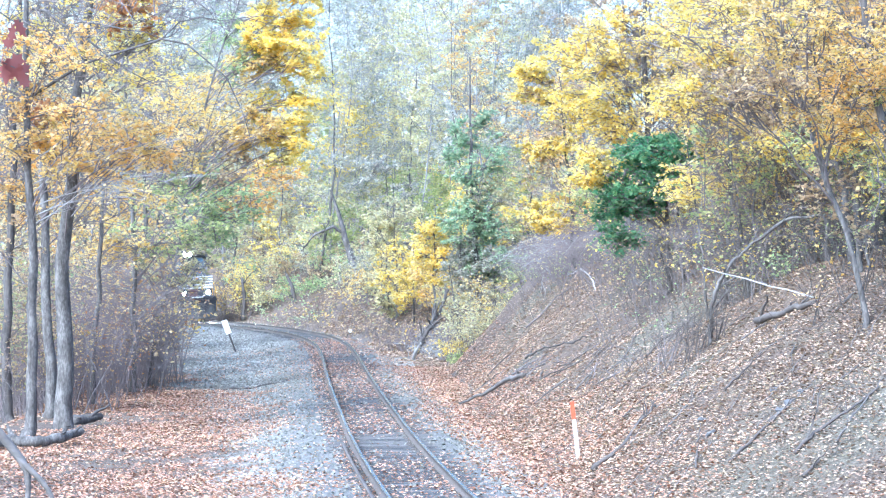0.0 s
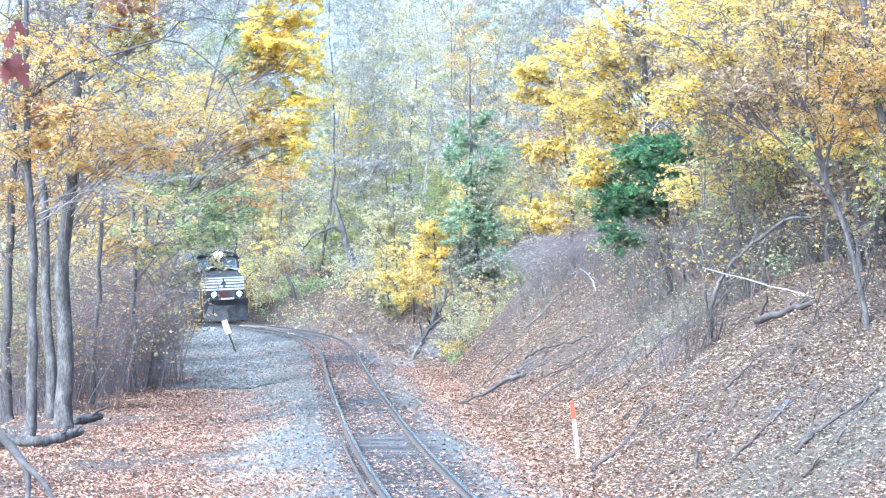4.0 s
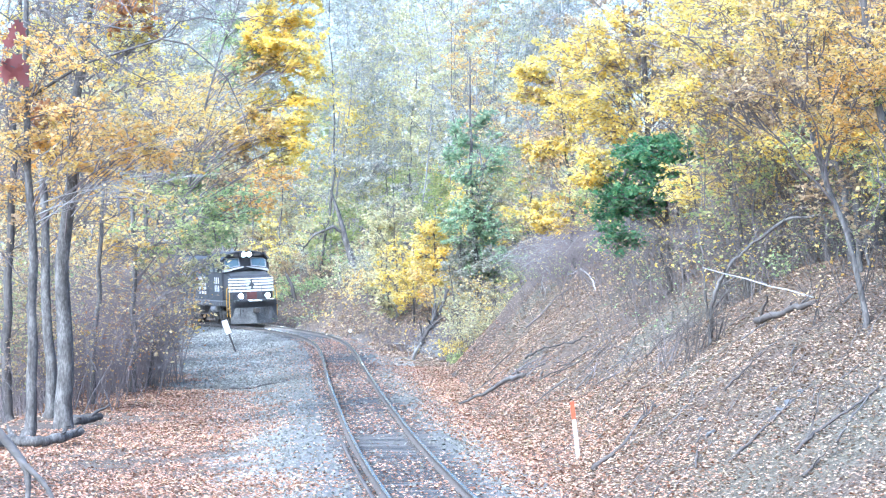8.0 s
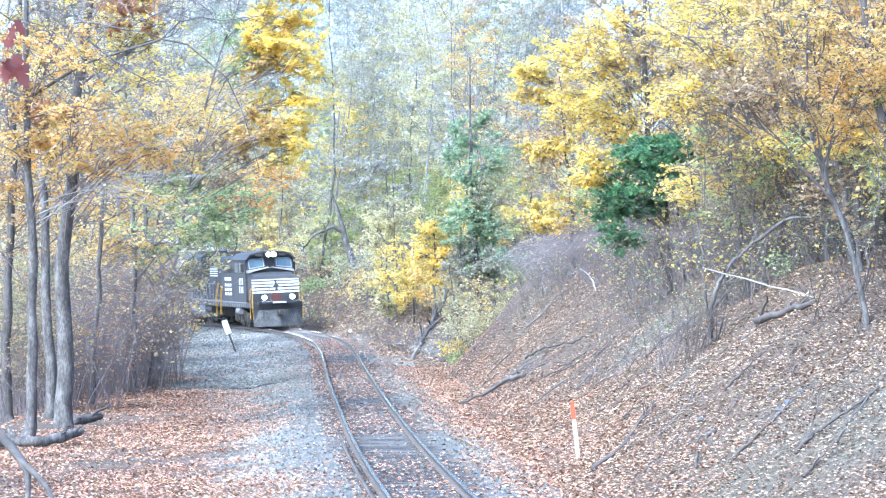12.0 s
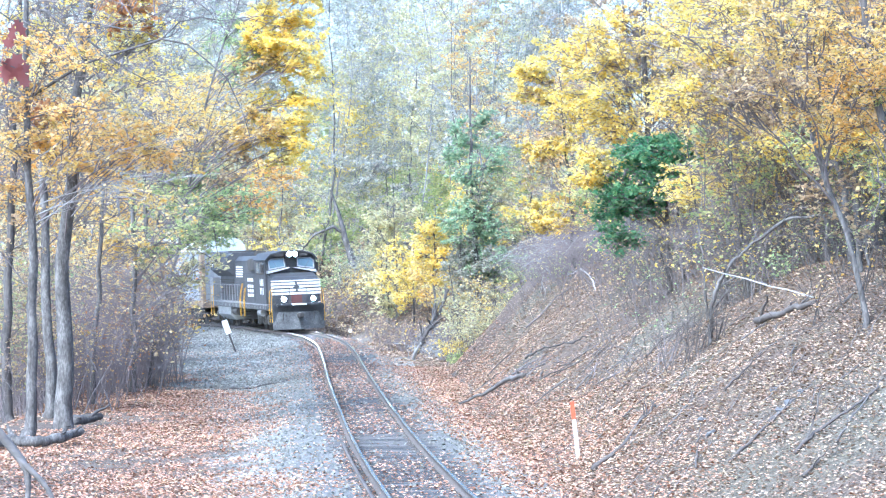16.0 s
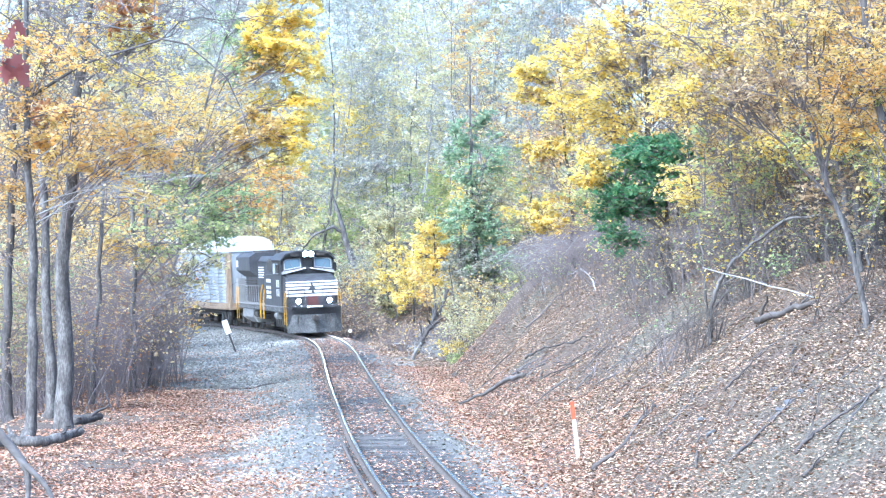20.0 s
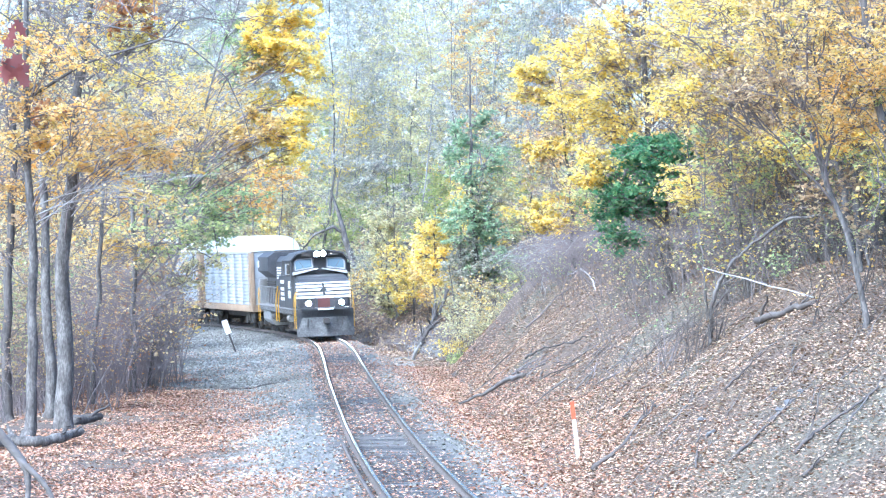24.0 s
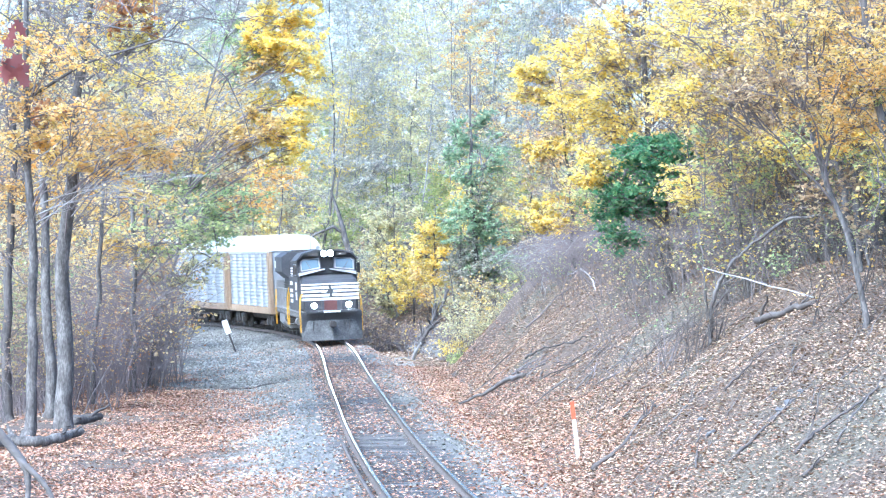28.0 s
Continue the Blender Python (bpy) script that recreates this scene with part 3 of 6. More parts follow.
# an old rail that lies loose outside the track
V, F = sweep([(-.06, 0), (-.06, .012), (-.014, .03), (-.011, .10), (-.03, .11), (-.03, .14), (.03, .14), (.03, .11), (.011, .10), (.014, .03), (.06, .012), (.06, 0)], 4, 29, -.99, 1.0, -.235)
tagged(part("spare_rail", mesh_of("spare_rail", V, F, RAIL_SIDE), None), "rusty spare rail lying along the track beside the running rail", "rail")


# ---- the train ----
# black lifted in colour for the haze and lamp glare over the locomotive
BLACK = material("loco_black", [(.032, .032, .035), (.06, .061, .066), (.105, .105, .107)], 1.2, .6, bump=.04, detail=14, spread=.6)
UNDER = material("under_grime", [(.03, .027, .025), (.075, .068, .062), (.14, .125, .11)], 2, .8, bump=.2, detail=20)
GREYSTEEL = material("grey_gear", [(.16, .16, .16), (.28, .28, .28), (.38, .38, .37)], 2, .7, .1, bump=.15, detail=20)
PLOUGH = material("plough_grey", [(.05, .05, .05), (.105, .105, .105), (.19, .19, .186)], 2.2, .75, .1, bump=.2, detail=14, spread=.35)
STRIPE = material("white_stripe", [(.70, .70, .70), (.85, .85, .85)], 2, .4, bump=.02, detail=20, spread=.3)
SAFETY = material("safety_yellow", [(.65, .34, .02), (.80, .47, .04)], 4, .5, bump=.02, detail=30, spread=.3)
DULLRED = material("glare_red", [(.09, .034, .03), (.16, .06, .05)], 3, .7, bump=.05, detail=30)
RACK = material("rack_galvanised", [(.33, .345, .35), (.42, .435, .44), (.51, .525, .53)], .9, .55, .12, bump=.05, detail=9, spread=.5, stretch=(1, 1, .4))
RACK_ROOF = material("rack_roof", [(.66, .68, .70), (.82, .84, .85)], .7, .4, .1, bump=.03, detail=6, spread=.4)
RACK_ORANGE = material("rack_ochre", [(.24, .165, .105), (.36, .26, .17), (.46, .36, .26)], 1.6, .7, bump=.08, detail=16, spread=.5)


def glass_material(name, tint):
    m = bpy.data.materials.new(name)
    m.use_nodes = True
    b = m.node_tree.nodes["Principled BSDF"]
    b.inputs["Base Color"].default_value = (*tint, 1)
    b.inputs["Roughness"].default_value, b.inputs["Metallic"].default_value = .06, .0
    b.inputs["Specular IOR Level"].default_value = 1.0
    b.inputs["Coat Weight"].default_value = .6
    return m


GLASS = glass_material("cab_glass", (.10, .15, .165))


def lamp_material(name, strength, color=(1, .96, .88)):
    m = bpy.data.materials.new(name)
    m.use_nodes = True
    b = m.node_tree.nodes["Principled BSDF"]
    b.inputs["Emission Color"].default_value = (*color, 1)
    b.inputs["Emission Strength"].default_value = strength
    return m


HEADLIGHT = lamp_material("headlight_glow", 700)


def add_box(bm, x0, x1, y0, y1, z0, z1, bevel=0.0):
    q = bmesh.ops.create_cube(bm, size=1)["verts"]
    bmesh.ops.scale(bm, vec=(x1 - x0, y1 - y0, z1 - z0), verts=q)
    bmesh.ops.translate(bm, vec=((x0 + x1) / 2, (y0 + y1) / 2, (z0 + z1) / 2), verts=q)
    if bevel:
        es = {e for v in q for e in v.link_edges}
        bmesh.ops.bevel(bm, geom=list(es), offset=bevel, segments=2, affect='EDGES')


def box(x0, x1, y0, y1, z0, z1, bevel=0.0):
    bm = bmesh.new()
    add_box(bm, x0, x1, y0, y1, z0, z1, bevel)
    return bm


def prism(outline, a, b, axis):
    """An outline in two axes drawn out along the third from a to b."""
    bm = bmesh.new()
    put = {"x": lambda u, v, w: (w, u, v), "y": lambda u, v, w: (u, w, v), "z": lambda u, v, w: (u, v, w)}[axis]
    A = [bm.verts.new(put(u, v, a)) for u, v in outline]
    B = [bm.verts.new(put(u, v, b)) for u, v in outline]
    n = len(outline)
    bm.faces.new(A), bm.faces.new(B[::-1])
    for i in range(n):
        bm.faces.new((A[i], B[i], B[(i + 1) % n], A[(i + 1) % n]))
    bmesh.ops.recalc_face_normals(bm, faces=bm.faces[:])
    return bm


def cyl(x, y, z, r, depth, axis="x", seg=20, r2=None):
    bm = bmesh.new()
    bmesh.ops.create_cone(bm, cap_ends=True, segments=seg, radius1=r, radius2=r if r2 is None else r2, depth=depth)
    turn = {"x": Euler((0, radians(90), 0)), "y": Euler((radians(-90), 0, 0)), "z": Euler((0, 0, 0))}[axis]
    bmesh.ops.rotate(bm, matrix=turn.to_matrix(), verts=bm.verts)
    bmesh.ops.translate(bm, vec=(x, y, z), verts=bm.verts)
    return bm


def pipe(paths, r, mat, name, sides=6):
    got = []
    for p in paths:
        p = np.array(p, float)
        got.append(tubes(p[None], np.full((1, len(p)), r), sides))
    return mesh_of(name, *joined(*got), mat, True)


def wheelset(parent, y, r, gauge=1.435):
    """Two flanged wheels and their axle, turned as one piece."""
    g = gauge / 2
    side = [(g - .03, .12), (g - .03, r * .5), (g - .015, r * .62), (g - .025, r + .026), (g + .004, r + .028), (g + .012, r + .004), (g + .12, r - .004), (g + .125, r - .07), (g + .06, r * .66), (g + .06, r * .34), (g + .15, r * .3), (g + .15, .085), (1.06, .085), (1.06, .002)]
    prof = [(-x, q) for x, q in side[::-1]] + [(-g + .05, .09), (g - .05, .09)] + side
    n, seg = len(prof), 28
    X = np.array([x for x, _ in prof])
    a = np.arange(seg) / seg * 2 * np.pi
    R = np.array([q for _, q in prof])
    V = np.stack([np.repeat(X[:, None], seg, 1), R[:, None] * np.cos(a), R[:, None] * np.sin(a)], -1).reshape(-1, 3)
    i, k = np.meshgrid(np.arange(n - 1), np.arange(seg), indexing="ij")
    k2 = (k + 1) % seg
    F = np.stack([i * seg + k, i * seg + k2, (i + 1) * seg + k2, (i + 1) * seg + k], -1).reshape(-1, 4)
    ob = part("wheelset", mesh_of("wheelset", V, F, UNDER), None, parent)
    ob.location = (0, y, r)
    return ob


def truck(parent, y, axles, r, base):
    """A bogie with its side frames, journals and turning wheelsets."""
    me = bpy.data.meshes.new("truck")
    bm = bmesh.new()
    add_box(bm, -.85, .85, -base * .62, base * .62, .52, .78, .04)
    for sd in (-1, 1):
        L = base * .5 + .62
        add_box(bm, sd * 1.12 - .09, sd * 1.12 + .09, -L, L, .62, .92, .04)
        for k in range(axles):
            a = (k - (axles - 1) / 2) * base / (axles - 1)
            add_box(bm, sd * 1.14 - .13, sd * 1.14 + .13, a - .24, a + .24, .34, .80, .05)
            if k < axles - 1:
                a += base / (axles - 1) / 2
                add_box(bm, sd * 1.16 - .1, sd * 1.16 + .1, a - .2, a + .2, .42, 1.0, .05)
    bm.to_mesh(me)
    bm.free()
    me.materials.append(UNDER)
    ob = new("truck", me)
    ob.parent = parent
    ob.location = (0, y, 0)
    sets = [wheelset(ob, (k - (axles - 1) / 2) * base / (axles - 1), r) for k in range(axles)]
    return ob, sets


LOCO_HALF = 11.15


def build_locomotive():
    top = thing("locomotive", "black diesel freight locomotive with white nose stripes and lit headlights", "locomotive")
    F = LOCO_HALF

    def back(d):
        return F - d

    part("underframe", box(-1.5, 1.5, back(22.0), back(.55), 1.22, 1.55, .03), BLACK, top)
    part("walkway_edge", box(-1.535, 1.535, back(21.9), back(2.4), 1.50, 1.575), GREYSTEEL, top, "pale walkway edge")
    # pilot and plough
    part("pilot_plate", box(-1.48, 1.48, back(.75), back(.62), .55, 1.36, .02), BLACK, top)
    part("anticlimber", box(-1.3, 1.3, back(.62), back(.2), 1.45, 1.62, .04), BLACK, top)
    part("front_step", box(-.42, .42, back(.3), back(.14), 1.50, 1.585, .015), STRIPE, top, "pale edge of the front step")
    bm = bmesh.new()
    ol = [(-1.5, .62), (-1.1, .4), (0, .05), (1.1, .4), (1.5, .62)]
    lo = [bm.verts.new((x, back(d), .13)) for x, d in ol]
    hi = [bm.verts.new((x, back(d * .8 + .26), 1.12)) for x, d in ol]
    lo2 = [bm.verts.new((x, back(d + .06), .13)) for x, d in ol]
    hi2 = [bm.verts.new((x, back(d * .8 + .32), 1.12)) for x, d in ol]
    for i in range(4):
        bm.faces.new((lo[i], lo[i + 1], hi[i + 1], hi[i])), bm.faces.new((lo2[i + 1], lo2[i], hi2[i], hi2[i + 1]))
        bm.faces.new((hi[i], hi[i + 1], hi2[i + 1], hi2[i])), bm.faces.new((lo[i + 1], lo[i], lo2[i], lo2[i + 1]))
    bmesh.ops.recalc_face_normals(bm, faces=bm.faces[:])
    part("snow_plough", bm, PLOUGH, top, "scuffed grey snow plough")
    part("coupler", box(-.16, .16, back(.62), back(-.25), .78, 1.08, .05), UNDER, top)
    part("rear_coupler", box(-.16, .16, back(22.75), back(21.9), .78, 1.08, .05), UNDER, top)
    hoses = [[(sx, back(.6), 1.15), (sx + .03, back(.45), .95), (sx + .06, back(.45), .6)] for sx in (-.9, -.72, .72, .9)]
    for hose in hoses:
        part("air_hose", pipe([hose], .03, UNDER, "air_hose"), None, top)
    # steps at the corners
    for sx in (-1, 1):
        for yy in (1.0, 21.2):
            bm = bmesh.new()
            for k in range(3):
                add_box(bm, sx * 1.3 - .22, sx * 1.3 + .22, back(yy) - .3, back(yy) + .3, .45 + .33 * k, .48 + .33 * k)
            add_box(bm, sx * 1.06 - .02, sx * 1.06 + .02, back(yy) - .32, back(yy) + .32, .4, 1.3)
            part("corner_steps", bm, UNDER, top)
    # the short nose: upright striped front, sloping black top
    nose = prism([(back(1.0), 1.55), (back(1.0), 2.92), (back(1.25), 3.12), (back(2.45), 3.38), (back(2.7), 3.38), (back(2.7), 1.55)], -1.38, 1.38, "x")
    bmesh.ops.bevel(nose, geom=[e for e in nose.edges if abs(abs((e.verts[0].co.x + e.verts[1].co.x) / 2) - 1.38) < .01], offset=.12, segments=3, affect='EDGES')
    part("nose", nose, BLACK, top)
    y0 = back(1.0) + .004
    for k, (a, b) in enumerate(((2.86, 2.94), (2.67, 2.80), (2.48, 2.61), (2.29, 2.42), (2.10, 2.23))):
        part("nose_stripe", box(-1.42, 1.42, y0 - .3, y0 + .012, a, b, .01), STRIPE, top, "white stripe across the nose")
    bm = prism([(-.12, 2.28), (.05, 2.30), (.0, 2.48), (.16, 2.42), (.20, 2.50), (.03, 2.66), (.10, 2.86), (.0, 2.90), (-.07, 2.66), (-.20, 2.52), (-.06, 2.46)], y0 + .014, y0 + .03, "y")
    part("nose_emblem", bm, BLACK, top, "plain dark emblem")
    for sx in (-1, 1):
        for a, w in ((.55, .14), (.95, .2)):
            part("stripe_mark", box(sx * a - w, sx * a + w, y0 + .013, y0 + .02, 2.44, 2.50), BLACK, top)
    # the dull red paints in the reddish lamp glare between the ditch lights
    part("nose_door", box(-.32, .32, y0 - .02, y0 + .008, 1.6, 2.1), DULLRED, top, "nose door foot, dull red for the lamps' glare")
    # cab
    cab = prism([(-1.5, 1.55), (-1.5, 4.12), (-1.2, 4.42), (-.6, 4.55), (.6, 4.55), (1.2, 4.42), (1.5, 4.12), (1.5, 1.55)], back(5.9), back(2.5), "y")
    part("cab", cab, BLACK, top)
    roof = prism([(-1.56, 4.12), (-1.24, 4.48), (-.6, 4.62), (.6, 4.62), (1.24, 4.48), (1.56, 4.12), (1.52, 4.08), (1.2, 4.4), (.6, 4.54), (-.6, 4.54), (-1.2, 4.4), (-1.52, 4.08)], back(6.1), back(2.1), "y")
    part("cab_roof", roof, BLACK, top, "black cab roof, its colour lifted for haze")

    def raked_at(z):
        return back(2.5) + .05 + (4.28 - z) * .34

    def raked(outline, out):
        """A block on the cab's front whose face leans back."""
        bm = bmesh.new()
        A = [bm.verts.new((x, raked_at(z) + out, z)) for x, z in outline]
        B = [bm.verts.new((x, back(2.52), z)) for x, z in outline]
        k = len(outline)
        bm.faces.new(A), bm.faces.new(B[::-1])
        for i in range(k):
            bm.faces.new((A[i], B[i], B[(i + 1) % k], A[(i + 1) % k]))
        bmesh.ops.recalc_face_normals(bm, faces=bm.faces[:])
        return bm

    for sx in (-1, 1):
        # raked windshields in pale surrounds, over a shoulder painted pale for the sky's reflection
        part("windshield_frame", raked([(sx * .30, 3.64), (sx * 1.38, 3.50), (sx * 1.40, 4.08), (sx * 1.2, 4.24), (sx * .32, 4.28)], 0.0), BLACK, top)
        part("windshield_rim", raked([(sx * .36, 3.69), (sx * 1.33, 3.56), (sx * 1.35, 4.06), (sx * 1.18, 4.19), (sx * .38, 4.23)], .012), GREYSTEEL, top, "pale windshield surround")
        part("windshield", raked([(sx * .42, 3.75), (sx * 1.27, 3.63), (sx * 1.29, 4.03), (sx * 1.15, 4.13), (sx * .44, 4.17)], .026), GLASS, top, "sky-reflecting windshield")
        part("wiper", pipe([[(sx * .8, raked_at(3.64) + .05, 3.64), (sx * .92, raked_at(3.83) + .05, 3.83), (sx * 1.05, raked_at(4.02) + .05, 4.02)]], .012, UNDER, "wiper"), None, top)
        brow = bmesh.new()
        up = [(sx * .12, 3.68), (sx * .32, 3.65), (sx * 1.44, 3.49)]
        dn = [(sx * .12, 3.62), (sx * .32, 3.58), (sx * 1.44, 3.33)]
        U = [brow.verts.new((x, raked_at(z) + .004, z)) for x, z in up]
        D = [brow.verts.new((x, raked_at(z) + .10, z)) for x, z in dn]
        U2, D2 = [brow.verts.new((x, back(2.5), z)) for x, z in up], [brow.verts.new((x, back(2.5), z)) for x, z in dn]
        for i in range(2):
            for q in ((U[i], U[i + 1], D[i + 1], D[i]), (U2[i + 1], U2[i], D2[i], D2[i + 1]), (U[i + 1], U[i], U2[i], U2[i + 1]), (D[i], D[i + 1], D2[i + 1], D2[i])):
                brow.faces.new(q)
        for i in (0, 2):
            brow.faces.new((U[i], D[i], D2[i], U2[i]))
        bmesh.ops.recalc_face_normals(brow, faces=brow.faces[:])
        part("brow", brow, GREYSTEEL, top, "swept band below the windshield, pale grey for reflected sky")
        for a, b in ((3.0, 4.1), (4.3, 5.3)):
            part("side_window_frame", box(sx * 1.5 - .02, sx * 1.5 + .02, back(b), back(a), 3.28, 4.02, .02), UNDER, top)
            part("side_window", box(sx * 1.52 - .012, sx * 1.52 + .012, back(b) + .08, back(a) - .08, 3.36, 3.94), GLASS, top)
        part("mirror", box(sx * 1.62 - .08, sx * 1.62 + .08, back(2.9), back(2.84), 3.4, 3.9, .02), UNDER, top)
        part("number_board", box(sx * .72 - .24, sx * .72 + .24, back(2.2), back(2.09), 4.31, 4.46, .02), UNDER, top)
        # ditch lights over the deck corners
        part("ditch_light_box", box(sx * .86 - .16, sx * .86 + .16, back(.62), back(.42), 1.70, 2.02, .03), UNDER, top)
        part("ditch_light", cyl(sx * .86, back(.412), 1.86, .12, .012, "y"), HEADLIGHT, top, "lit ditch light")
        # number in plain bars on the cab flank
        for i in range(3):
            for j in range(3):
                part("number_bar", box(sx * 1.5 - .012, sx * 1.5 + .012, back(8.3 - .68 * i), back(7.82 - .68 * i), 1.95 + .27 * j, 2.13 + .27 * j), STRIPE, top, "white painted bar")
        part("name_bar", box(sx * 1.5 - .012, sx * 1.5 + .012, back(8.3), back(6.5), 2.86, 3.06), STRIPE, top, "white painted bar")
        # tall bars low on the cab's flank, and pale pads along the sill
        for i in range(3):
            for z in (2.12, 2.62):
                part("number_bar", box(sx * 1.5 - .012, sx * 1.5 + .012, back(3.42 + .42 * i), back(3.24 + .42 * i), z, z + .40), STRIPE, top, "white painted bar")
        for i in range(36):
            part("sill_pad", box(sx * 1.5 - .02, sx * 1.5 + .016, back(2.92 + .5 * i), back(2.8 + .5 * i), 1.27, 1.47, .006), GREYSTEEL, top)
        # stair with yellow grab rails behind the cab
        bm = bmesh.new()
        for k in range(4):
            add_box(bm, sx * 1.32 - .2, sx * 1.32 + .2, back(10.6), back(9.6), .42 + .3 * k, .45 + .3 * k)
        part("side_steps", bm, UNDER, top)
        rails = []
        for yy in (9.3, 9.6, 10.6, 10.9):
            rails.append([(sx * 1.54, back(yy), .75), (sx * 1.56, back(yy), 1.7), (sx * 1.53, back(yy - .15), 2.2), (sx * 1.46, back(yy - .4), 2.7)])
        for yy in (.72, 1.4):
            rails.append([(sx * 1.52, back(yy), .55), (sx * 1.54, back(yy), 1.6), (sx * 1.5, back(yy), 2.25), (sx * 1.4, back(yy + .1), 2.45)])
        for yy in (20.6, 21.5):
            rails.append([(sx * 1.52, back(yy), .55), (sx * 1.54, back(yy), 1.6), (sx * 1.5, back(yy), 2.5)])
        for rail in rails:
            part("grab_rail", pipe([rail], .019, SAFETY, "grab_rail"), None, top, "yellow grab rail")
        # hand rail along the walkway
        ys = np.arange(6.3, 21.4, .95)
        ys = [yy for yy in ys if not 9.1 < yy < 11.2]
        paths = [[(sx * 1.47, back(yy), 1.55), (sx * 1.47, back(yy), 2.1), (sx * 1.47, back(yy), 2.62)] for yy in ys]
        paths += [[(sx * 1.47, back(a), 2.62), (sx * 1.47, back((a + b) / 2), 2.62), (sx * 1.47, back(b), 2.62)] for a, b in ((6.2, 9.2), (11.0, 21.4))]
        for path in paths:
            part("hand_rail" if path[0][2] > 2 else "rail_post", pipe([path], .024, GREYSTEEL, "hand_rail"), None, top)
        part("electrical_cabinet", box(sx * 1.27 - .23, sx * 1.27 + .23, back(9.3), back(5.9), 1.56, 3.3, .03), BLACK, top)
    # twin headlights, in added tubes that keep their light off the nose
    def hood(x, y, z, r, depth):
        bm = bmesh.new()
        rings = [[bm.verts.new((x + q * math.cos(k * math.pi / 12), y + d, z + q * math.sin(k * math.pi / 12))) for k in range(24)] for q, d in ((r, 0), (r, depth), (r + .02, depth), (r + .02, 0))]
        for A, B in zip(rings, rings[1:] + rings[:1]):
            for k in range(24):
                bm.faces.new((A[k], A[(k + 1) % 24], B[(k + 1) % 24], B[k]))
        bmesh.ops.recalc_face_normals(bm, faces=bm.faces[:])
        return bm

    part("headlight_box", box(-.36, .36, back(2.45), back(2.0), 4.24, 4.60, .04), BLACK, top)
    for sx in (-.165, .165):
        part("headlight", cyl(sx, back(1.992), 4.42, .128, .012, "y", 24), HEADLIGHT, top, "lit headlight")
        part("headlight_baffle", hood(sx, back(1.99), 4.42, .14, .2), UNDER, top, "dark tube added to keep lamp light off the nose")
    for sx in (-1, 1):
        for rail in ([(sx * 1.4, back(.5), 1.6), (sx * 1.4, back(.5), 2.1), (sx * 1.4, back(.5), 2.5)], [(sx * 1.4, back(.5), 2.5), (sx * .95, back(.5), 2.5), (sx * .5, back(.5), 2.5)], [(sx * .5, back(.5), 2.5), (sx * .5, back(.5), 2.1), (sx * .5, back(.5), 1.6)]):
            part("front_rail", pipe([rail], .016, UNDER, "front_rail"), None, top)
    # engine hood, with its doors
    part("engine_hood", box(-1.02, 1.02, back(20.6), back(5.9), 1.55, 4.05, .06), BLACK, top)
    part("hood_roof", prism([(-1.05, 4.03), (-.8, 4.32), (.8, 4.32), (1.05, 4.03)], back(15.0), back(5.9), "y"), BLACK, top)
    part("radiator", prism([(-1.02, 3.1), (-1.5, 3.5), (-1.5, 4.3), (-1.1, 4.56), (1.1, 4.56), (1.5, 4.3), (1.5, 3.5), (1.02, 3.1)], back(21.3), back(15.2), "y"), BLACK, top, "winged black radiator section")
    part("air_intake", box(-1.25, 1.25, back(9.6), back(6.1), 3.45, 4.2, .08), UNDER, top)
    part("exhaust_stack", box(-.3, .3, back(12.4), back(11.6), 4.3, 4.62, .04), UNDER, top)
    part("roof_fan", cyl(0, back(17.2), 4.6, .7, .12, "z", 24), UNDER, top)
    part("roof_fan", cyl(0, back(19.2), 4.6, .7, .12, "z", 24), UNDER, top)
    part("horn", cyl(.3, back(4.4), 4.72, .05, .5, "y", 10, .11), GREYSTEEL, top)
    part("aerial", pipe([[(-.3, back(17.8), 4.55), (-.3, back(17.8), 5.1), (-.3, back(17.8), 5.6)]], .012, UNDER, "aerial"), None, top)
    for sx in (-1, 1):
        for k in range(12):
            a = 6.3 + k * .72
            part("hood_door", box(sx * 1.02 - .02, sx * 1.02 + .025, back(a + .66), back(a), 1.75, 3.3, .012), BLACK, top)
        for k in range(5):
            part("side_bar", box(sx * 1.05 - .012, sx * 1.05 + .014, back(14.6), back(12.4), 3.06 + .145 * k, 3.14 + .145 * k), STRIPE, top, "white painted bar")
        for k in range(7):
            part("radiator_slat", box(sx * 1.05 - .02, sx * 1.06 + .04, back(20.2), back(15.6), 2.0 + .14 * k, 2.06 + .14 * k), UNDER, top)
        part("sand_box", box(sx * 1.25 - .24, sx * 1.25 + .24, back(21.9), back(20.8), 1.56, 3.0, .04), GREYSTEEL, top, "grey rear locker")
        part("air_tank", cyl(sx * 1.22, back(13.6), .98, .24, 1.7, "y", 16), UNDER, top)
        part("sign_plate", box(sx * 1.5 - .014, sx * 1.5 + .016, back(21.2), back(20.4), 3.7, 4.1), STRIPE, top, "small pale plate")
    part("fuel_tank", prism([(-1.45, .75), (-1.45, 1.3), (1.45, 1.3), (1.45, .75), (1.15, .42), (-1.15, .42)], back(19.3), back(14.8), "y"), GREYSTEEL, top, "pale grey fuel tank")
    trucks = [truck(top, back(4.9), 3, .53, 4.0), truck(top, back(17.9 + .3), 3, .53, 4.0)]
    for sx in (-1, 1):
        part("brake_cylinder", cyl(sx * 1.32, back(5.0), 1.02, .2, 1.1, "y", 14), GREYSTEEL, top, "pale brake cylinder")
    return top, trucks


CAR_HALF = 7.62


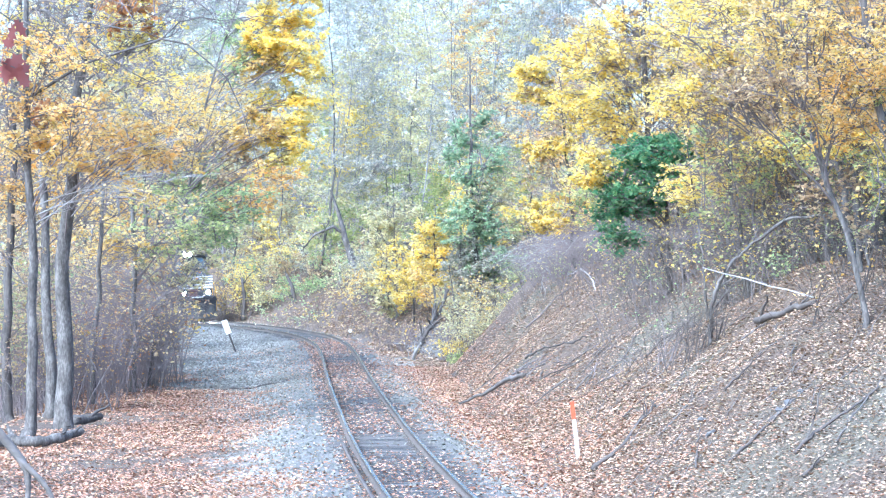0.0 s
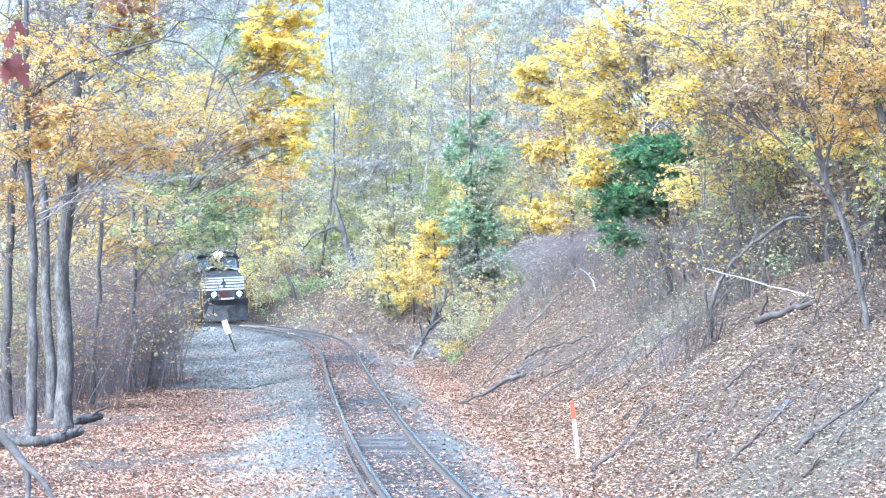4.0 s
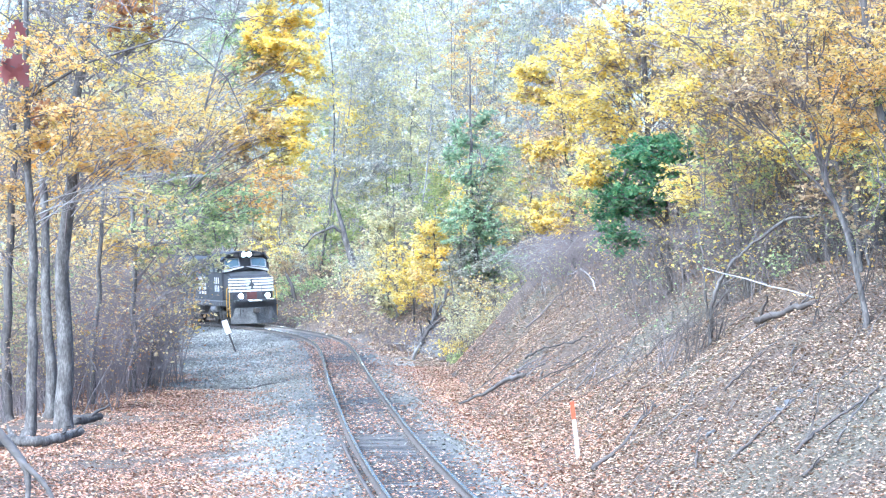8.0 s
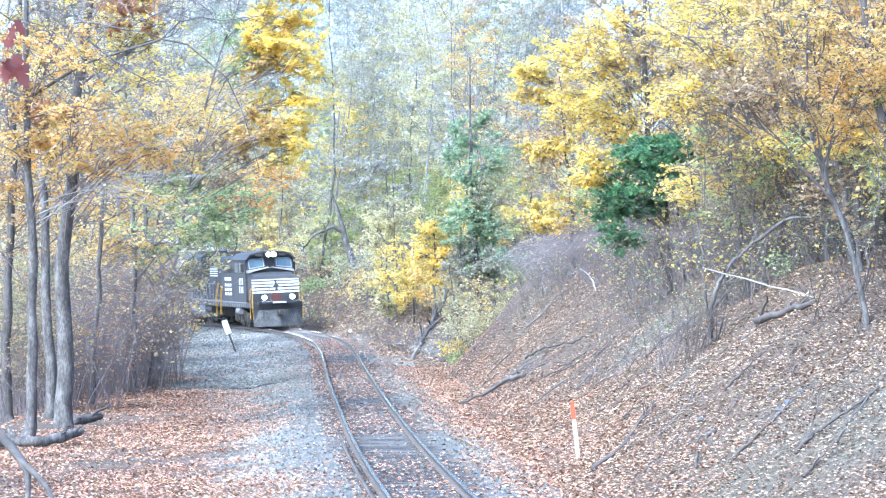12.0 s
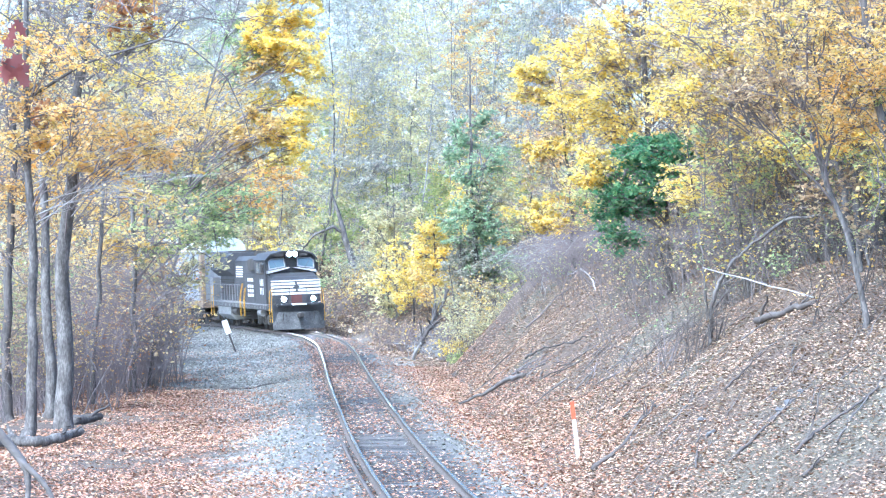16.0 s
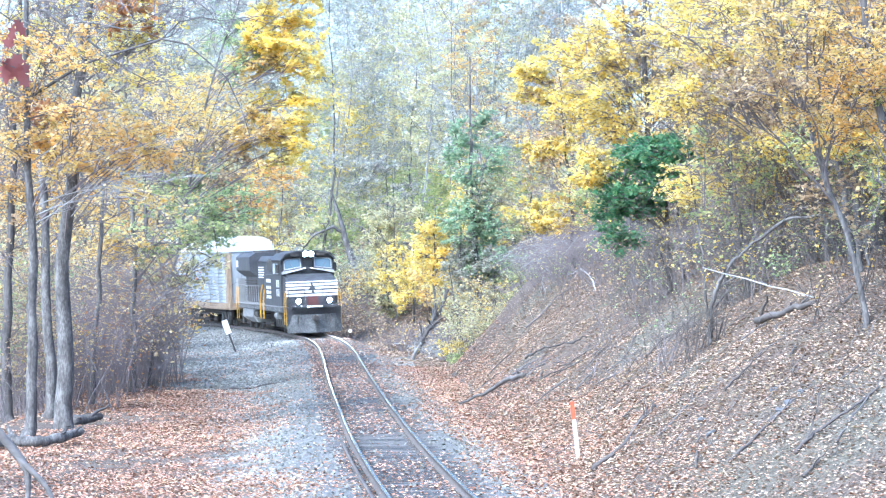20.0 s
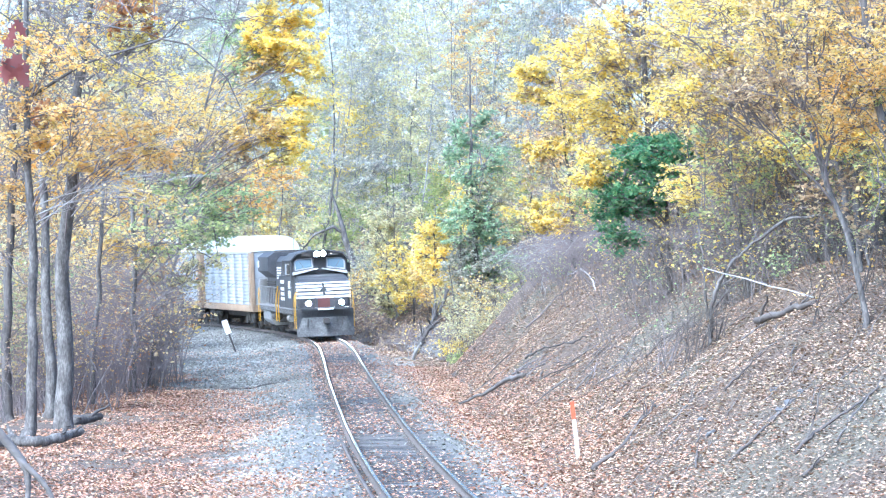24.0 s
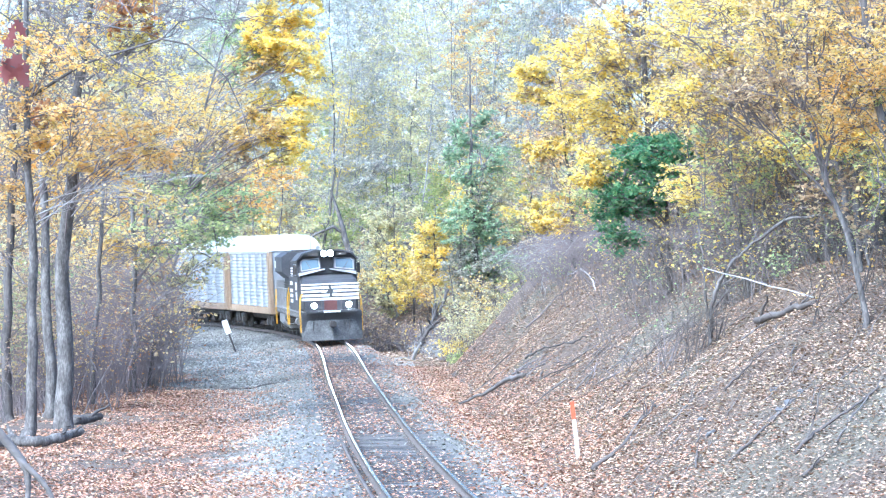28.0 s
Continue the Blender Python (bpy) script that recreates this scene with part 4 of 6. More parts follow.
def build_autorack(group):
    top = thing("autorack_car", "tall enclosed auto-carrier car with ribbed grey sides and ochre ends", "railway car", group=group)
    H = CAR_HALF
    part("sill", box(-1.5, 1.5, -H, H, 1.02, 1.42, .03), RACK_ORANGE, top, "ochre side sill")
    part("under_beam", box(-.6, .6, -H + .4, H - .4, .62, 1.02, .04), UNDER, top)
    n = 6
    w = (2 * H - 1.0) / n
    # one ribbed panel, shared
    zz, prof = 1.42, []
    while zz < 4.5:
        prof += [(0.0, zz), (.03, zz + .03), (.03, zz + .12), (0.0, zz + .15)]
        zz += .205
    V, Fc = [], []
    for a, z in prof:
        V += [(a, -w / 2 + .012, z), (a, w / 2 - .012, z)]
    k = len(V)
    V += [(-.05, yy, z) for _, yy, z in V]
    for i in range(len(prof) - 1):
        Fc.append((2 * i, 2 * i + 1, 2 * i + 3, 2 * i + 2))
        Fc.append((k + 2 * i + 1, k + 2 * i, k + 2 * i + 2, k + 2 * i + 3))
        Fc.append((2 * i, 2 * i + 2, k + 2 * i + 2, k + 2 * i)), Fc.append((2 * i + 3, 2 * i + 1, k + 2 * i + 1, k + 2 * i + 3))
    panel = mesh_of("side_panel", V, Fc, RACK)
    for sx in (-1, 1):
        for i in range(n):
            yy = -H + .5 + w * (i + .5)
            part("side_panel", panel, None, top, "", Matrix.Translation((sx * 1.46, yy, 0)) @ Euler((0, 0, 0 if sx > 0 else math.pi)).to_matrix().to_4x4())
        for i in range(n + 1):
            yy = -H + .5 + w * i
            part("side_post", box(sx * 1.455 - .025, sx * 1.455 + .025, yy - .025, yy + .025, 1.42, 4.5), RACK, top)
        for yy in (-1, 1):
            part("end_post", box(sx * 1.42 - .12, sx * 1.42 + .12, yy * H - (.5 if yy > 0 else 0), yy * H + (.5 if yy < 0 else 0), 1.1, 4.62, .03), RACK_ORANGE, top, "ochre corner post")
            part("ladder", pipe([[(sx * 1.56, yy * (H - .2), 1.2), (sx * 1.56, yy * (H - .2), 2.6), (sx * 1.56, yy * (H - .2), 4.4)], [(sx * 1.56, yy * (H - .55), 1.2), (sx * 1.56, yy * (H - .55), 2.6), (sx * 1.56, yy * (H - .55), 4.4)]] + [[(sx * 1.56, yy * (H - .2), z), (sx * 1.56, yy * (H - .38), z), (sx * 1.56, yy * (H - .55), z)] for z in np.arange(1.4, 4.4, .35)], .018, RACK_ORANGE, "ladder"), None, top)
        part("roof_rail", box(sx * 1.48 - .05, sx * 1.48 + .05, -H, H, 4.5, 4.64, .02), RACK, top)
    arch = [(-1.5, 4.62), (-1.44, 4.95), (-1.2, 5.28), (-.8, 5.47), (0, 5.55), (.8, 5.47), (1.2, 5.28), (1.44, 4.95), (1.5, 4.62)]
    part("roof", prism(arch, -H + .02, H - .02, "y"), RACK_ROOF, top, "white arched roof")
    for i in range(12):
        yy = -H + .6 + i * (2 * H - 1.2) / 11
        rib = [(x * 1.012, z + .02) for x, z in arch]
        inner = [(x * .99, z - .02) for x, z in arch][::-1]
        part("roof_rib", prism(rib + inner, yy - .03, yy + .03, "y"), RACK_ROOF, top)
    for yy in (-1, 1):
        for i in range(4):
            x0 = -1.3 + .65 * i
            part("end_door_leaf", box(x0 + .01, x0 + .64, yy * (H - .12) - .03, yy * (H - .12) + .03, 1.42, 4.62, .015), RACK, top)
        part("coupler", box(-.14, .14, yy * (H + .2) - .28, yy * (H + .2) + .28, .78, 1.04, .04), UNDER, top)
    trucks = [truck(top, yy * (H - 2.1), 2, .46, 1.78) for yy in (-1, 1)]
    return top, trucks


locomotive, loco_trucks = build_locomotive()
RACKS = [build_autorack("auto-carrier cars") for _ in range(3)]


# ---- the wood on the left of the line ----
beech = tree("beech_tree", "straight grey-barked tree at the leaf-strewn shelf's edge", -11.2, 80, 17, .16, (.3, 0), [(.4, -1.6, 9.4, 2.2, 2, 1.7, 34, ORANGE_LEAF, .115, 55), (1.8, -.5, 7.9, 2.0, 2, .8, 20, GOLD, .115, 45)], seed=1, bare=6)
V, F = tubes(np.array([[(.2, 0, 11.6), (.6, -.2, 11.5), (1.1, -.3, 11.1), (1.7, -.4, 10.75), (2.4, -.5, 10.2), (3.0, -.6, 9.8), (3.6, -.6, 9.5)], [(1.1, -.3, 11.1), (1.6, -.6, 11.2), (2.2, -.8, 11.1), (2.8, -.9, 10.95), (3.3, -1, 10.9), (3.8, -1, 10.7), (4.3, -1, 10.6)], [(1.7, -.4, 10.75), (1.8, -.5, 10.3), (1.95, -.5, 10.0), (2.05, -.6, 9.7), (2.3, -.6, 9.4), (2.5, -.6, 9.2), (2.6, -.6, 9.0)]]), np.array([[.05, .045, .04, .034, .028, .02, .012], [.03, .026, .022, .018, .014, .010, .007], [.024, .02, .018, .015, .012, .009, .006]]), 6)
part("low_limb", mesh_of("low_limb", V, F, BARK_DARK, True), None, beech, "dark forked limb")
bare_limbs(beech, [(0, 0, 5.6), (0, 0, 5.9), (.05, 0, 6.2), (.05, 0, 6.5), (.05, 0, 6.8), (.1, 0, 7.4)], [(3.4, -.8, 7.3), (2.8, -.5, 6.7), (4.3, -.7, 7.0), (2.3, -.9, 7.9), (3.9, -.4, 7.9), (3.0, -.6, 8.9)], 1, TWIG_PALE, .022, 5, .55)
V, F = tubes(np.array([[(.1, 0, 9.2), (1.6, -.3, 10.1), (3.7, -.4, 10.75), (4.4, -.5, 10.6), (5.45, -.5, 9.7), (5.9, -.5, 8.7), (6.3, -.5, 7.3)], [(3.7, -.4, 10.75), (4.2, -.6, 11.2), (4.8, -.7, 11.3), (5.4, -.8, 11.2), (6.0, -.8, 11.3), (6.6, -.8, 11.1), (7.1, -.8, 11.0)], [(5.45, -.5, 9.7), (5.2, -.5, 9.2), (5.0, -.6, 8.6), (4.9, -.6, 8.1), (4.6, -.7, 7.7), (4.5, -.7, 7.3), (4.4, -.7, 6.9)]]), np.array([[.05, .042, .034, .028, .022, .016, .01], [.022, .02, .017, .014, .011, .009, .006], [.016, .014, .012, .010, .009, .007, .005]]), 6)
part("drooping_limb", mesh_of("drooping_limb", V, F, BARK_DARK, True), None, beech, "long dark drooping limb")
bare_limbs(beech, [(0, 0, 4.2), (0, 0, 8.6), (0, 0, 9.6)], [(-1.2, -.5, 5.6), (2.8, -.6, 9.0), (4.6, -.4, 9.3)], 2, TWIG, .02, 5, .55)
tree("beech_tree", "pale grey tree with a mossy foot beside the shelf", -11.89, 89.9, 17, .18, (-.2, 1), [(1.2, -1, 10.8, 2.6, 2, 1.6, 28, PALE, .12, 45)], seed=2, bare=6)
tree("oak_tree", "stout grey oak leaning slightly over fallen logs", -10.6, 83.3, 17, .26, (1.0, 0), [(1.4, -1, 8.0, 2.3, 2, .8, 40, ORANGE_LEAF, .12, 60), (1.0, -1, 10.6, 2.6, 2, 1.5, 32, YELLOW, .12, 45), (1.9, 0, 11.8, .6, 1, .8, 10, RUST, .15, 60), (-.5, 0, 8.9, .8, .8, .4, 10, RUST, .15, 55)], seed=3, bare=8)
tree("beech_tree", "dark trunk at the wood's edge with thin yellow leaves", -13.2, 91, 16, .17, (.2, 0), [(1, 0, 8.5, 2.5, 2, 2.2, 30, ORANGE_LEAF, .12, 40), (1.0, 0, 5.0, 1.6, 2, 1.6, 12, TAN, .12, 30)], bark=BARK_DARK, seed=4, bare=6)
tree("ash_tree", "slim grey tree among bare brush", -11.4, 98, 13, .11, (.3, 0), [(1.2, 0, 6.0, 2.2, 2, 1.3, 30, GOLD, .13, 40)], seed=5, bare=5)
tree("ash_tree", "slim grey tree with pale yellow leaves", -11.0, 106, 14, .12, (-.3, 0), [(1.6, 0, 6.3, 2.2, 2, 1.4, 32, LIME, .14, 40), (1.2, 0, 5.0, 2.2, 2, 1.0, 16, PALE, .13, 40), (1.3, 0, 9.6, 2.2, 2, 1.6, 28, GOLD, .14, 45)], seed=6, bare=5)
tree("hickory_tree", "tall tree with a bright yellow crown over the line", -11.2, 112, 18, .075, (4.6, 0), [(4.5, 0, 13.4, 1.0, 1.2, .8, 15, BRIGHT, .14, 105), (5.8, 0, 12.9, .95, 1, .9, 15, BRIGHT, .14, 105), (5.4, .2, 14.5, 1.2, 1, .8, 15, BRIGHT, .14, 105), (4.3, .4, 12.4, .9, 1, .6, 16, GOLD, .14, 50), (6.3, .3, 11.9, .4, .6, .4, 7, BRIGHT, .14, 55), (5.2, .5, 10.7, 1.1, 1, .8, 15, BRIGHT, .14, 85), (4.2, .5, 9.7, 1.0, .8, .8, 22, GOLD, .14, 45), (5.6, .5, 9.2, .7, .8, .75, 12, BRIGHT, .14, 85), (2.7, 2, 10.5, 2.2, 1.5, 1.8, 30, GOLD, .13, 40), (3.4, 1, 12.8, 1.0, 1.5, 1.3, 16, SAGE, .14, 40), (2.6, 1, 8.6, 1.6, 1.5, 1.0, 18, TAN, .13, 40)], seed=7, bare=4)
tree("maple_tree", "green and yellow tree hanging over the bend", -12.6, 124, 15, .14, (.8, 0), [(3.4, 0, 7.2, 1.9, 1.5, 1.1, 42, SAGE, .15, 38), (2.7, 0, 8.6, 1.1, 1, .6, 14, SAGE, .15, 42), (3.2, 1, 11.2, 2.2, 1.5, 1.2, 26, GOLD, .14, 36), (.8, 0, 9.4, 2.2, 1.5, 1.4, 26, PALE, .14, 36)], seed=8, bare=6)
tree("maple_tree", "tree with orange leaves at the bend", -13.6, 140, 13, .12, (.8, 0), [(4.4, 0, 7.6, 1.6, 1.2, .8, 16, ORANGE_LEAF, .17, 45), (2.6, 0, 6.2, 1.4, 1.2, .8, 14, SAGE, .17, 40), (5.6, 0, 8.6, 1.3, 1.2, .9, 16, ORANGE_LEAF, .17, 45)], seed=9, bare=5)
for i, (x, y, h, s, per, lf) in enumerate([(-11.4, 109, 4.6, 1.5, 12, GOLD), (-11.3, 113, 4.8, 1.2, 16, RUST), (-12.0, 110, 4.4, 1.6, 8, TAN), (-11.2, 114, 5.2, 1.1, 26, TAN), (-11.9, 122, 5.4, .9, 34, RUST),
                                           (-12.7, 131, 5.6, .8, 40, GOLD), (-12.0, 92, 4.2, 1.8, 8, TAN), (-11.4, 110, 5.0, 1.5, 14, PALE), (-13.9, 140, 5.4, .8, 44, PALE), (-12.2, 104, 5.0, 1.8, 12, GOLD)]):
    shrub("brush_thicket", "grey leafless brush with a few ochre leaves", x, y, h, s * 1.5, 18, seed=i, leaf=lf, size=.13, per=int(per * .9), arch=.12, fine=9, group="brush at the wood's edge")


def fill(n, name, label, group, near, far, side0, side1, ok, leaf_sets, size, h, seed, bare=8, twig=None, barks=(0,), lush=1.0, stout=1.0, fine=True):
    """Scatters trees over a sector of the wood that lies between two distances and two bearings."""
    r = np.random.default_rng(seed)
    made = 0
    while made < n:
        y = math.sqrt(r.uniform(near ** 2, far ** 2))
        x = y * r.uniform(side0, side1)
        s, o = line_coords(x, y)
        if not ok(float(o[0]), float(s[0])):
            continue
        hh = h * r.uniform(.8, 1.15)
        low, mid, high = leaf_sets[made % len(leaf_sets)]
        w = r.uniform(1.5, 2.4) * (hh / 15) ** .5
        k = lush * r.uniform(.6, 1.25)
        tree(name, label, x, y, hh, r.uniform(.08, .2) * stout, (r.uniform(-1.6, 1.4), 0),
             [(r.uniform(-.6, .6), 0, hh * .2, w * 1.1, w, hh * .15, int(18 * k), low, size, 38), (r.uniform(-.8, .8), 0, hh * .5, w * 1.1, w, hh * .18, int(18 * k), mid, size, 36), (r.uniform(-.8, .8), 0, hh * .8, w, w, hh * .18, int(15 * k), high, size, 32)],
             bark=(BARK, BARK_PALE, BARK_DARK)[barks[made % len(barks)]], twig=twig, seed=seed * 50 + made, bare=bare, group=group, sides=6, bow=.12, fine=fine)
        made += 1

for i, (x, y) in enumerate([(-11.7, 108), (-11.3, 111), (-11.0, 113), (-12.1, 114), (-11.6, 118), (-12.6, 106), (-12.9, 110), (-11.9, 122)]):
    shrub("leafy_shrub", "tall shrub holding dull brown and ochre leaves", x, y, 4.6 + .3 * (i % 3), .95, 20, seed=720 + i, leaf=(RUST, GOLD, TAN, RUST)[i % 4], size=.12, per=30, arch=.15, rad=.016, fine=9, group="brush at the wood's edge")
for i, (x, y) in enumerate([(-14.4, 100), (-13.6, 101), (-14.9, 104), (-13.2, 99)]):
    shrub("leafy_shrub", "low shrub with yellow-green leaves behind the trunks", x, y, 3.0 + .4 * (i % 3), .9, 16, seed=740 + i, leaf=(LIME, YELLOW, SAGE, GOLD)[i % 4], size=.12, per=34, arch=.2, rad=.014, group="brush at the wood's edge")
r_edge = np.random.default_rng(78)
for i in range(16):
    q = on_line(r_edge.uniform(64, 94), r_edge.uniform(-12, -9.6))
    shrub("brush_thicket", "dense purple-brown leafless brush", q.x, q.y, r_edge.uniform(2.5, 4.5), 1.6, 24, seed=440 + i, leaf=(GOLD, TAN, TAN)[i % 3], size=.11, per=4, arch=.1, rad=.013, fine=9, group="brush at the wood's edge")


r_left = np.random.default_rng(79)
for i in range(13):
    y = 91 + 2.4 * i
    shrub("brush_thicket", "dense purple-brown leafless brush", -11.4 - r_left.uniform(0, 1.5), y, r_left.uniform(3.2, 5.2), 1.3, 28, seed=800 + i, leaf=(TAN, GOLD, RUST, TAN)[i % 4], size=.105, per=9, twig=TWIG_PURPLE, arch=.1, rad=.0125, fine=9, group="brush at the wood's edge")
for i in range(16):
    y = r_left.uniform(93, 110)
    shrub("leafy_shrub", "low shrub with yellow-green leaves behind the trunks", -y * r_left.uniform(.132, .152), y, r_left.uniform(3.0, 5.6), 1.2, 18, seed=830 + i, leaf=(LIME, GOLD, TAN, SAGE)[i % 4], size=.115, per=46, twig=TWIG_PURPLE, arch=.2, rad=.014, fine=6, group="brush at the wood's edge")
# two trees added out of view to shade the shelf's near left corner
for i, (x, y) in enumerate([(-12.3, 55), (-12.6, 61)]):
    tree("understorey_tree", "unseen low leafy tree added to shade the shelf's near corner", x, y, 7, .07, (.3, 0), [(.3, 0, 4.6, 1.9, 1.9, 1.3, 30, GOLD, .14, 44)], seed=960 + i, bare=4, group="understorey trees", sides=6)
fill(26, "young_tree", "yellowing woodland tree beyond the gravel shelf", "woodland trees beyond the shelf", 112, 190, -.150, -.103, lambda o, s: o < -7.5,
     [(TAN, ORANGE_LEAF, PALE), (PALE, GOLD, ORANGE_LEAF), (GOLD, PALE, YELLOW), (LIME, PALE, TAN), (TAN, ORANGE_LEAF, GOLD)], .15, 19, 31, 4, None, (0, 1, 1), 1.5, .75)

# ---- the cut bank on the right ----
tree("maple_tree", "broad bright yellow maple on the bank", 7.1, 98, 13, .16, (-.9, -1), [(-.9, -1, 6.5, 3.0, 2.2, 2.3, 80, YELLOW, .13, 75), (-2.2, -1, 6.9, 1.2, 1.4, 1.2, 16, YELLOW, .15, 60), (1.6, -1, 7.2, 1.6, 1.6, 1.2, 34, YELLOW, .13, 60), (3.4, -1, 6.6, 1.6, 1.4, 1.3, 36, YELLOW, .13, 60), (2.6, -1, 4.9, 1.6, 1.2, .6, 20, GOLD, .13, 50)], seed=60, bare=4)
tree("maple_tree", "small dark green maple on the bank's crest", 6.9, 90, 5.2, .10, (-.5, -1), [(-.2, -1, 4.1, 1.35, 1.2, .75, 60, GREEN, .14, 62), (-1.5, -1, 2.4, .65, .8, 1.0, 30, GREEN, .14, 55), (-.8, -1, 3.2, .8, .8, .6, 20, GREEN, .14, 50), (.9, -1, 4.6, .8, .9, .55, 22, LIME, .13, 50), (-2.4, -1, 4.0, .5, .7, .3, 9, YELLOW, .13, 55), (-2.7, -1, 3.4, .6, .7, .22, 9, YELLOW, .13, 50)], seed=61)
tree("birch_tree", "slight yellow tree beside the green maple", 8.4, 86, 4.4, .06, (-.2, -1), [(.0, -1, 2.5, 1.9, 1.4, .45, 40, YELLOW, .12, 55), (.9, -1, 3.4, 1.0, 1, .5, 14, LIME, .12, 50)], seed=62)
tree("birch_tree", "slight yellow sapling over the bank's shoulder", 4.9, 112, 8, .09, (-.5, 0), [(-.5, 0, 2.6, 1.4, 1, .7, 30, YELLOW, .15, 55), (-1.6, 0, 7.8, .7, .8, .4, 11, YELLOW, .15, 60), (-1.2, 0, 7.0, .9, .8, .35, 11, YELLOW, .15, 55), (-1.0, 0, 5.0, 1.2, .8, .3, 14, YELLOW, .14, 50), (-.3, 0, 5.6, 1.6, 1.2, 1.8, 16, TAN, .15, 35)], seed=63, bare=5)
tree("hickory_tree", "grey tree leaning over the bank with thin tan leaves", 8.4, 59.5, 14, .062, (-4.4, 2), [(-1.2, -1.4, 6.2, 1.7, 1.6, 1.9, 34, GOLD, .08, 95), (-1.9, 2, 6.4, 1.4, 2, 1.2, 20, YELLOW, .085, 80), (-.2, -1, 4.5, 1.2, 1.4, .9, 18, ORANGE_LEAF, .08, 80), (-2.4, -1, 5.0, 1.0, 1.2, .6, 12, TAN, .08, 70)], seed=64, bare=3)
vine_tree = tree("hickory_tree", "dark vine-hung tree leaning over the bank", 9.05, 58.5, 15, .10, (-2.2, 0), [(-.6, 1, 6.0, 1.3, 1.6, 1.6, 30, ORANGE_LEAF, .09, 45), (-.4, 0, 3.6, .35, .35, 2.0, 14, LIME, .07, 40)], bark=BARK_DARK, seed=65, bare=6)
bare_limbs(vine_tree, [(-.3, 0, 3.9), (-.5, 0, 5.2)], [(-2.3, .2, 5.4), (-2.0, .4, 6.4)], 3, BARK_DARK, .028, 4, .5, .12)
tree("oak_tree", "grey oak on the bank's crest with sparse tan leaves", 9.9, 72, 13, .10, (-1.6, 1), [(-.9, 0, 4.6, 2.0, 2, 1.4, 40, TAN, .11, 55), (-.6, 0, 7.2, 2.0, 2, 1.2, 36, ORANGE_LEAF, .11, 50)], seed=66, bare=6)
tree("oak_tree", "thin grey oak among bare stems", 11.0, 80, 14, .10, (-1.4, 0), [(-1, 0, 6.6, 2.2, 2, 1.6, 40, ORANGE_LEAF, .12, 45), (-1.8, 0, 4.6, 1.6, 2, .8, 18, YELLOW, .13, 45)], seed=67, bare=6)
tree("oak_tree", "grey oak with russet-yellow leaves behind the crest", 12.6, 88, 15, .11, (-1.4, 0), [(-1, 0, 8.0, 2.8, 2, 2.2, 40, TAN, .14, 45), (0, 0, 5, 2, 2, 1.4, 18, YELLOW, .14, 40)], seed=68, bare=7)
fill(28, "wood_tree", "slender woodland tree with thinning autumn leaves", "woodland trees on the bank", 96, 178, .012, .150, lambda o, s: o > 9.5,
     [(TAN, GOLD, TAN), (LIME, TAN, ORANGE_LEAF), (RUST, TAN, YELLOW), (PALE, HAZE_GREEN, PALE), (TAN, LIME, GOLD), (RUST, GOLD, TAN)], .14, 15, 32, 4, None, (0, 1, 0), 1.7, .7)
for i, (x, y, rad, dx) in enumerate([(7.6, 80, .07, -.7), (9.6, 70, .075, -1.5), (8.6, 82, .06, -.4), (11.6, 78, .09, -1.2)]):
    tree("crest_tree", "grey trunk rising through yellow leaves on the bank's crest", x, y, 13, rad, (dx, 0), [(-.8, -.6, 5.6, 1.6, 1.5, 1.4, 26, (GOLD, TAN, YELLOW, PALE)[i % 4], .10, 44), (-.6, -.6, 3.2, 1.3, 1.2, .8, 12, (YELLOW, LIME, GOLD, TAN)[i % 4], .10, 40)], seed=760 + i, bare=7, group="woodland trees on the bank", bow=.12)
tree("maple_tree", "golden maple spreading thin layered leaves over the bank", 9.8, 76, 12, .085, (-1.2, 0), [(-3.2, -1, 6.1, 1.5, 1.2, .9, 44, YELLOW, .10, 60), (-1.6, -1, 5.2, 1.6, 1.2, .8, 40, GOLD, .10, 55), (-3.8, -1, 4.3, 1.1, 1, .45, 20, YELLOW, .10, 50), (.2, -1, 6.3, 1.5, 1.2, 1.0, 38, ORANGE_LEAF, .10, 50), (.7, -1, 4.3, 1.3, 1.2, .8, 34, GOLD, .10, 50), (-.8, -1, 3.2, 1.5, 1, .5, 24, YELLOW, .10, 45), (-1.2, .6, 6.2, 2.2, 1.2, 1.0, 34, RUST, .10, 50)], seed=69, bare=8)
tree("maple_tree", "golden maple with drooping lit leaves behind the vine-hung tree", 10.6, 69, 11, .08, (-1.2, 0), [(-1.6, -.6, 4.4, 1.2, 1, .9, 36, GOLD, .095, 55), (-.6, -.6, 5.8, 1.3, 1, .8, 32, ORANGE_LEAF, .095, 50), (-1.2, -.6, 3.0, 1.2, 1, .4, 18, YELLOW, .095, 45), (-2.4, -.6, 5.9, 1.0, 1, .7, 24, TAN, .095, 45)], seed=70, bare=6)
r_crest = np.random.default_rng(77)


def open_slope(q):
    """The near slope, which is bare of brush below the bowed sapling."""
    return q.y < 73 and q.x < .137 * q.y


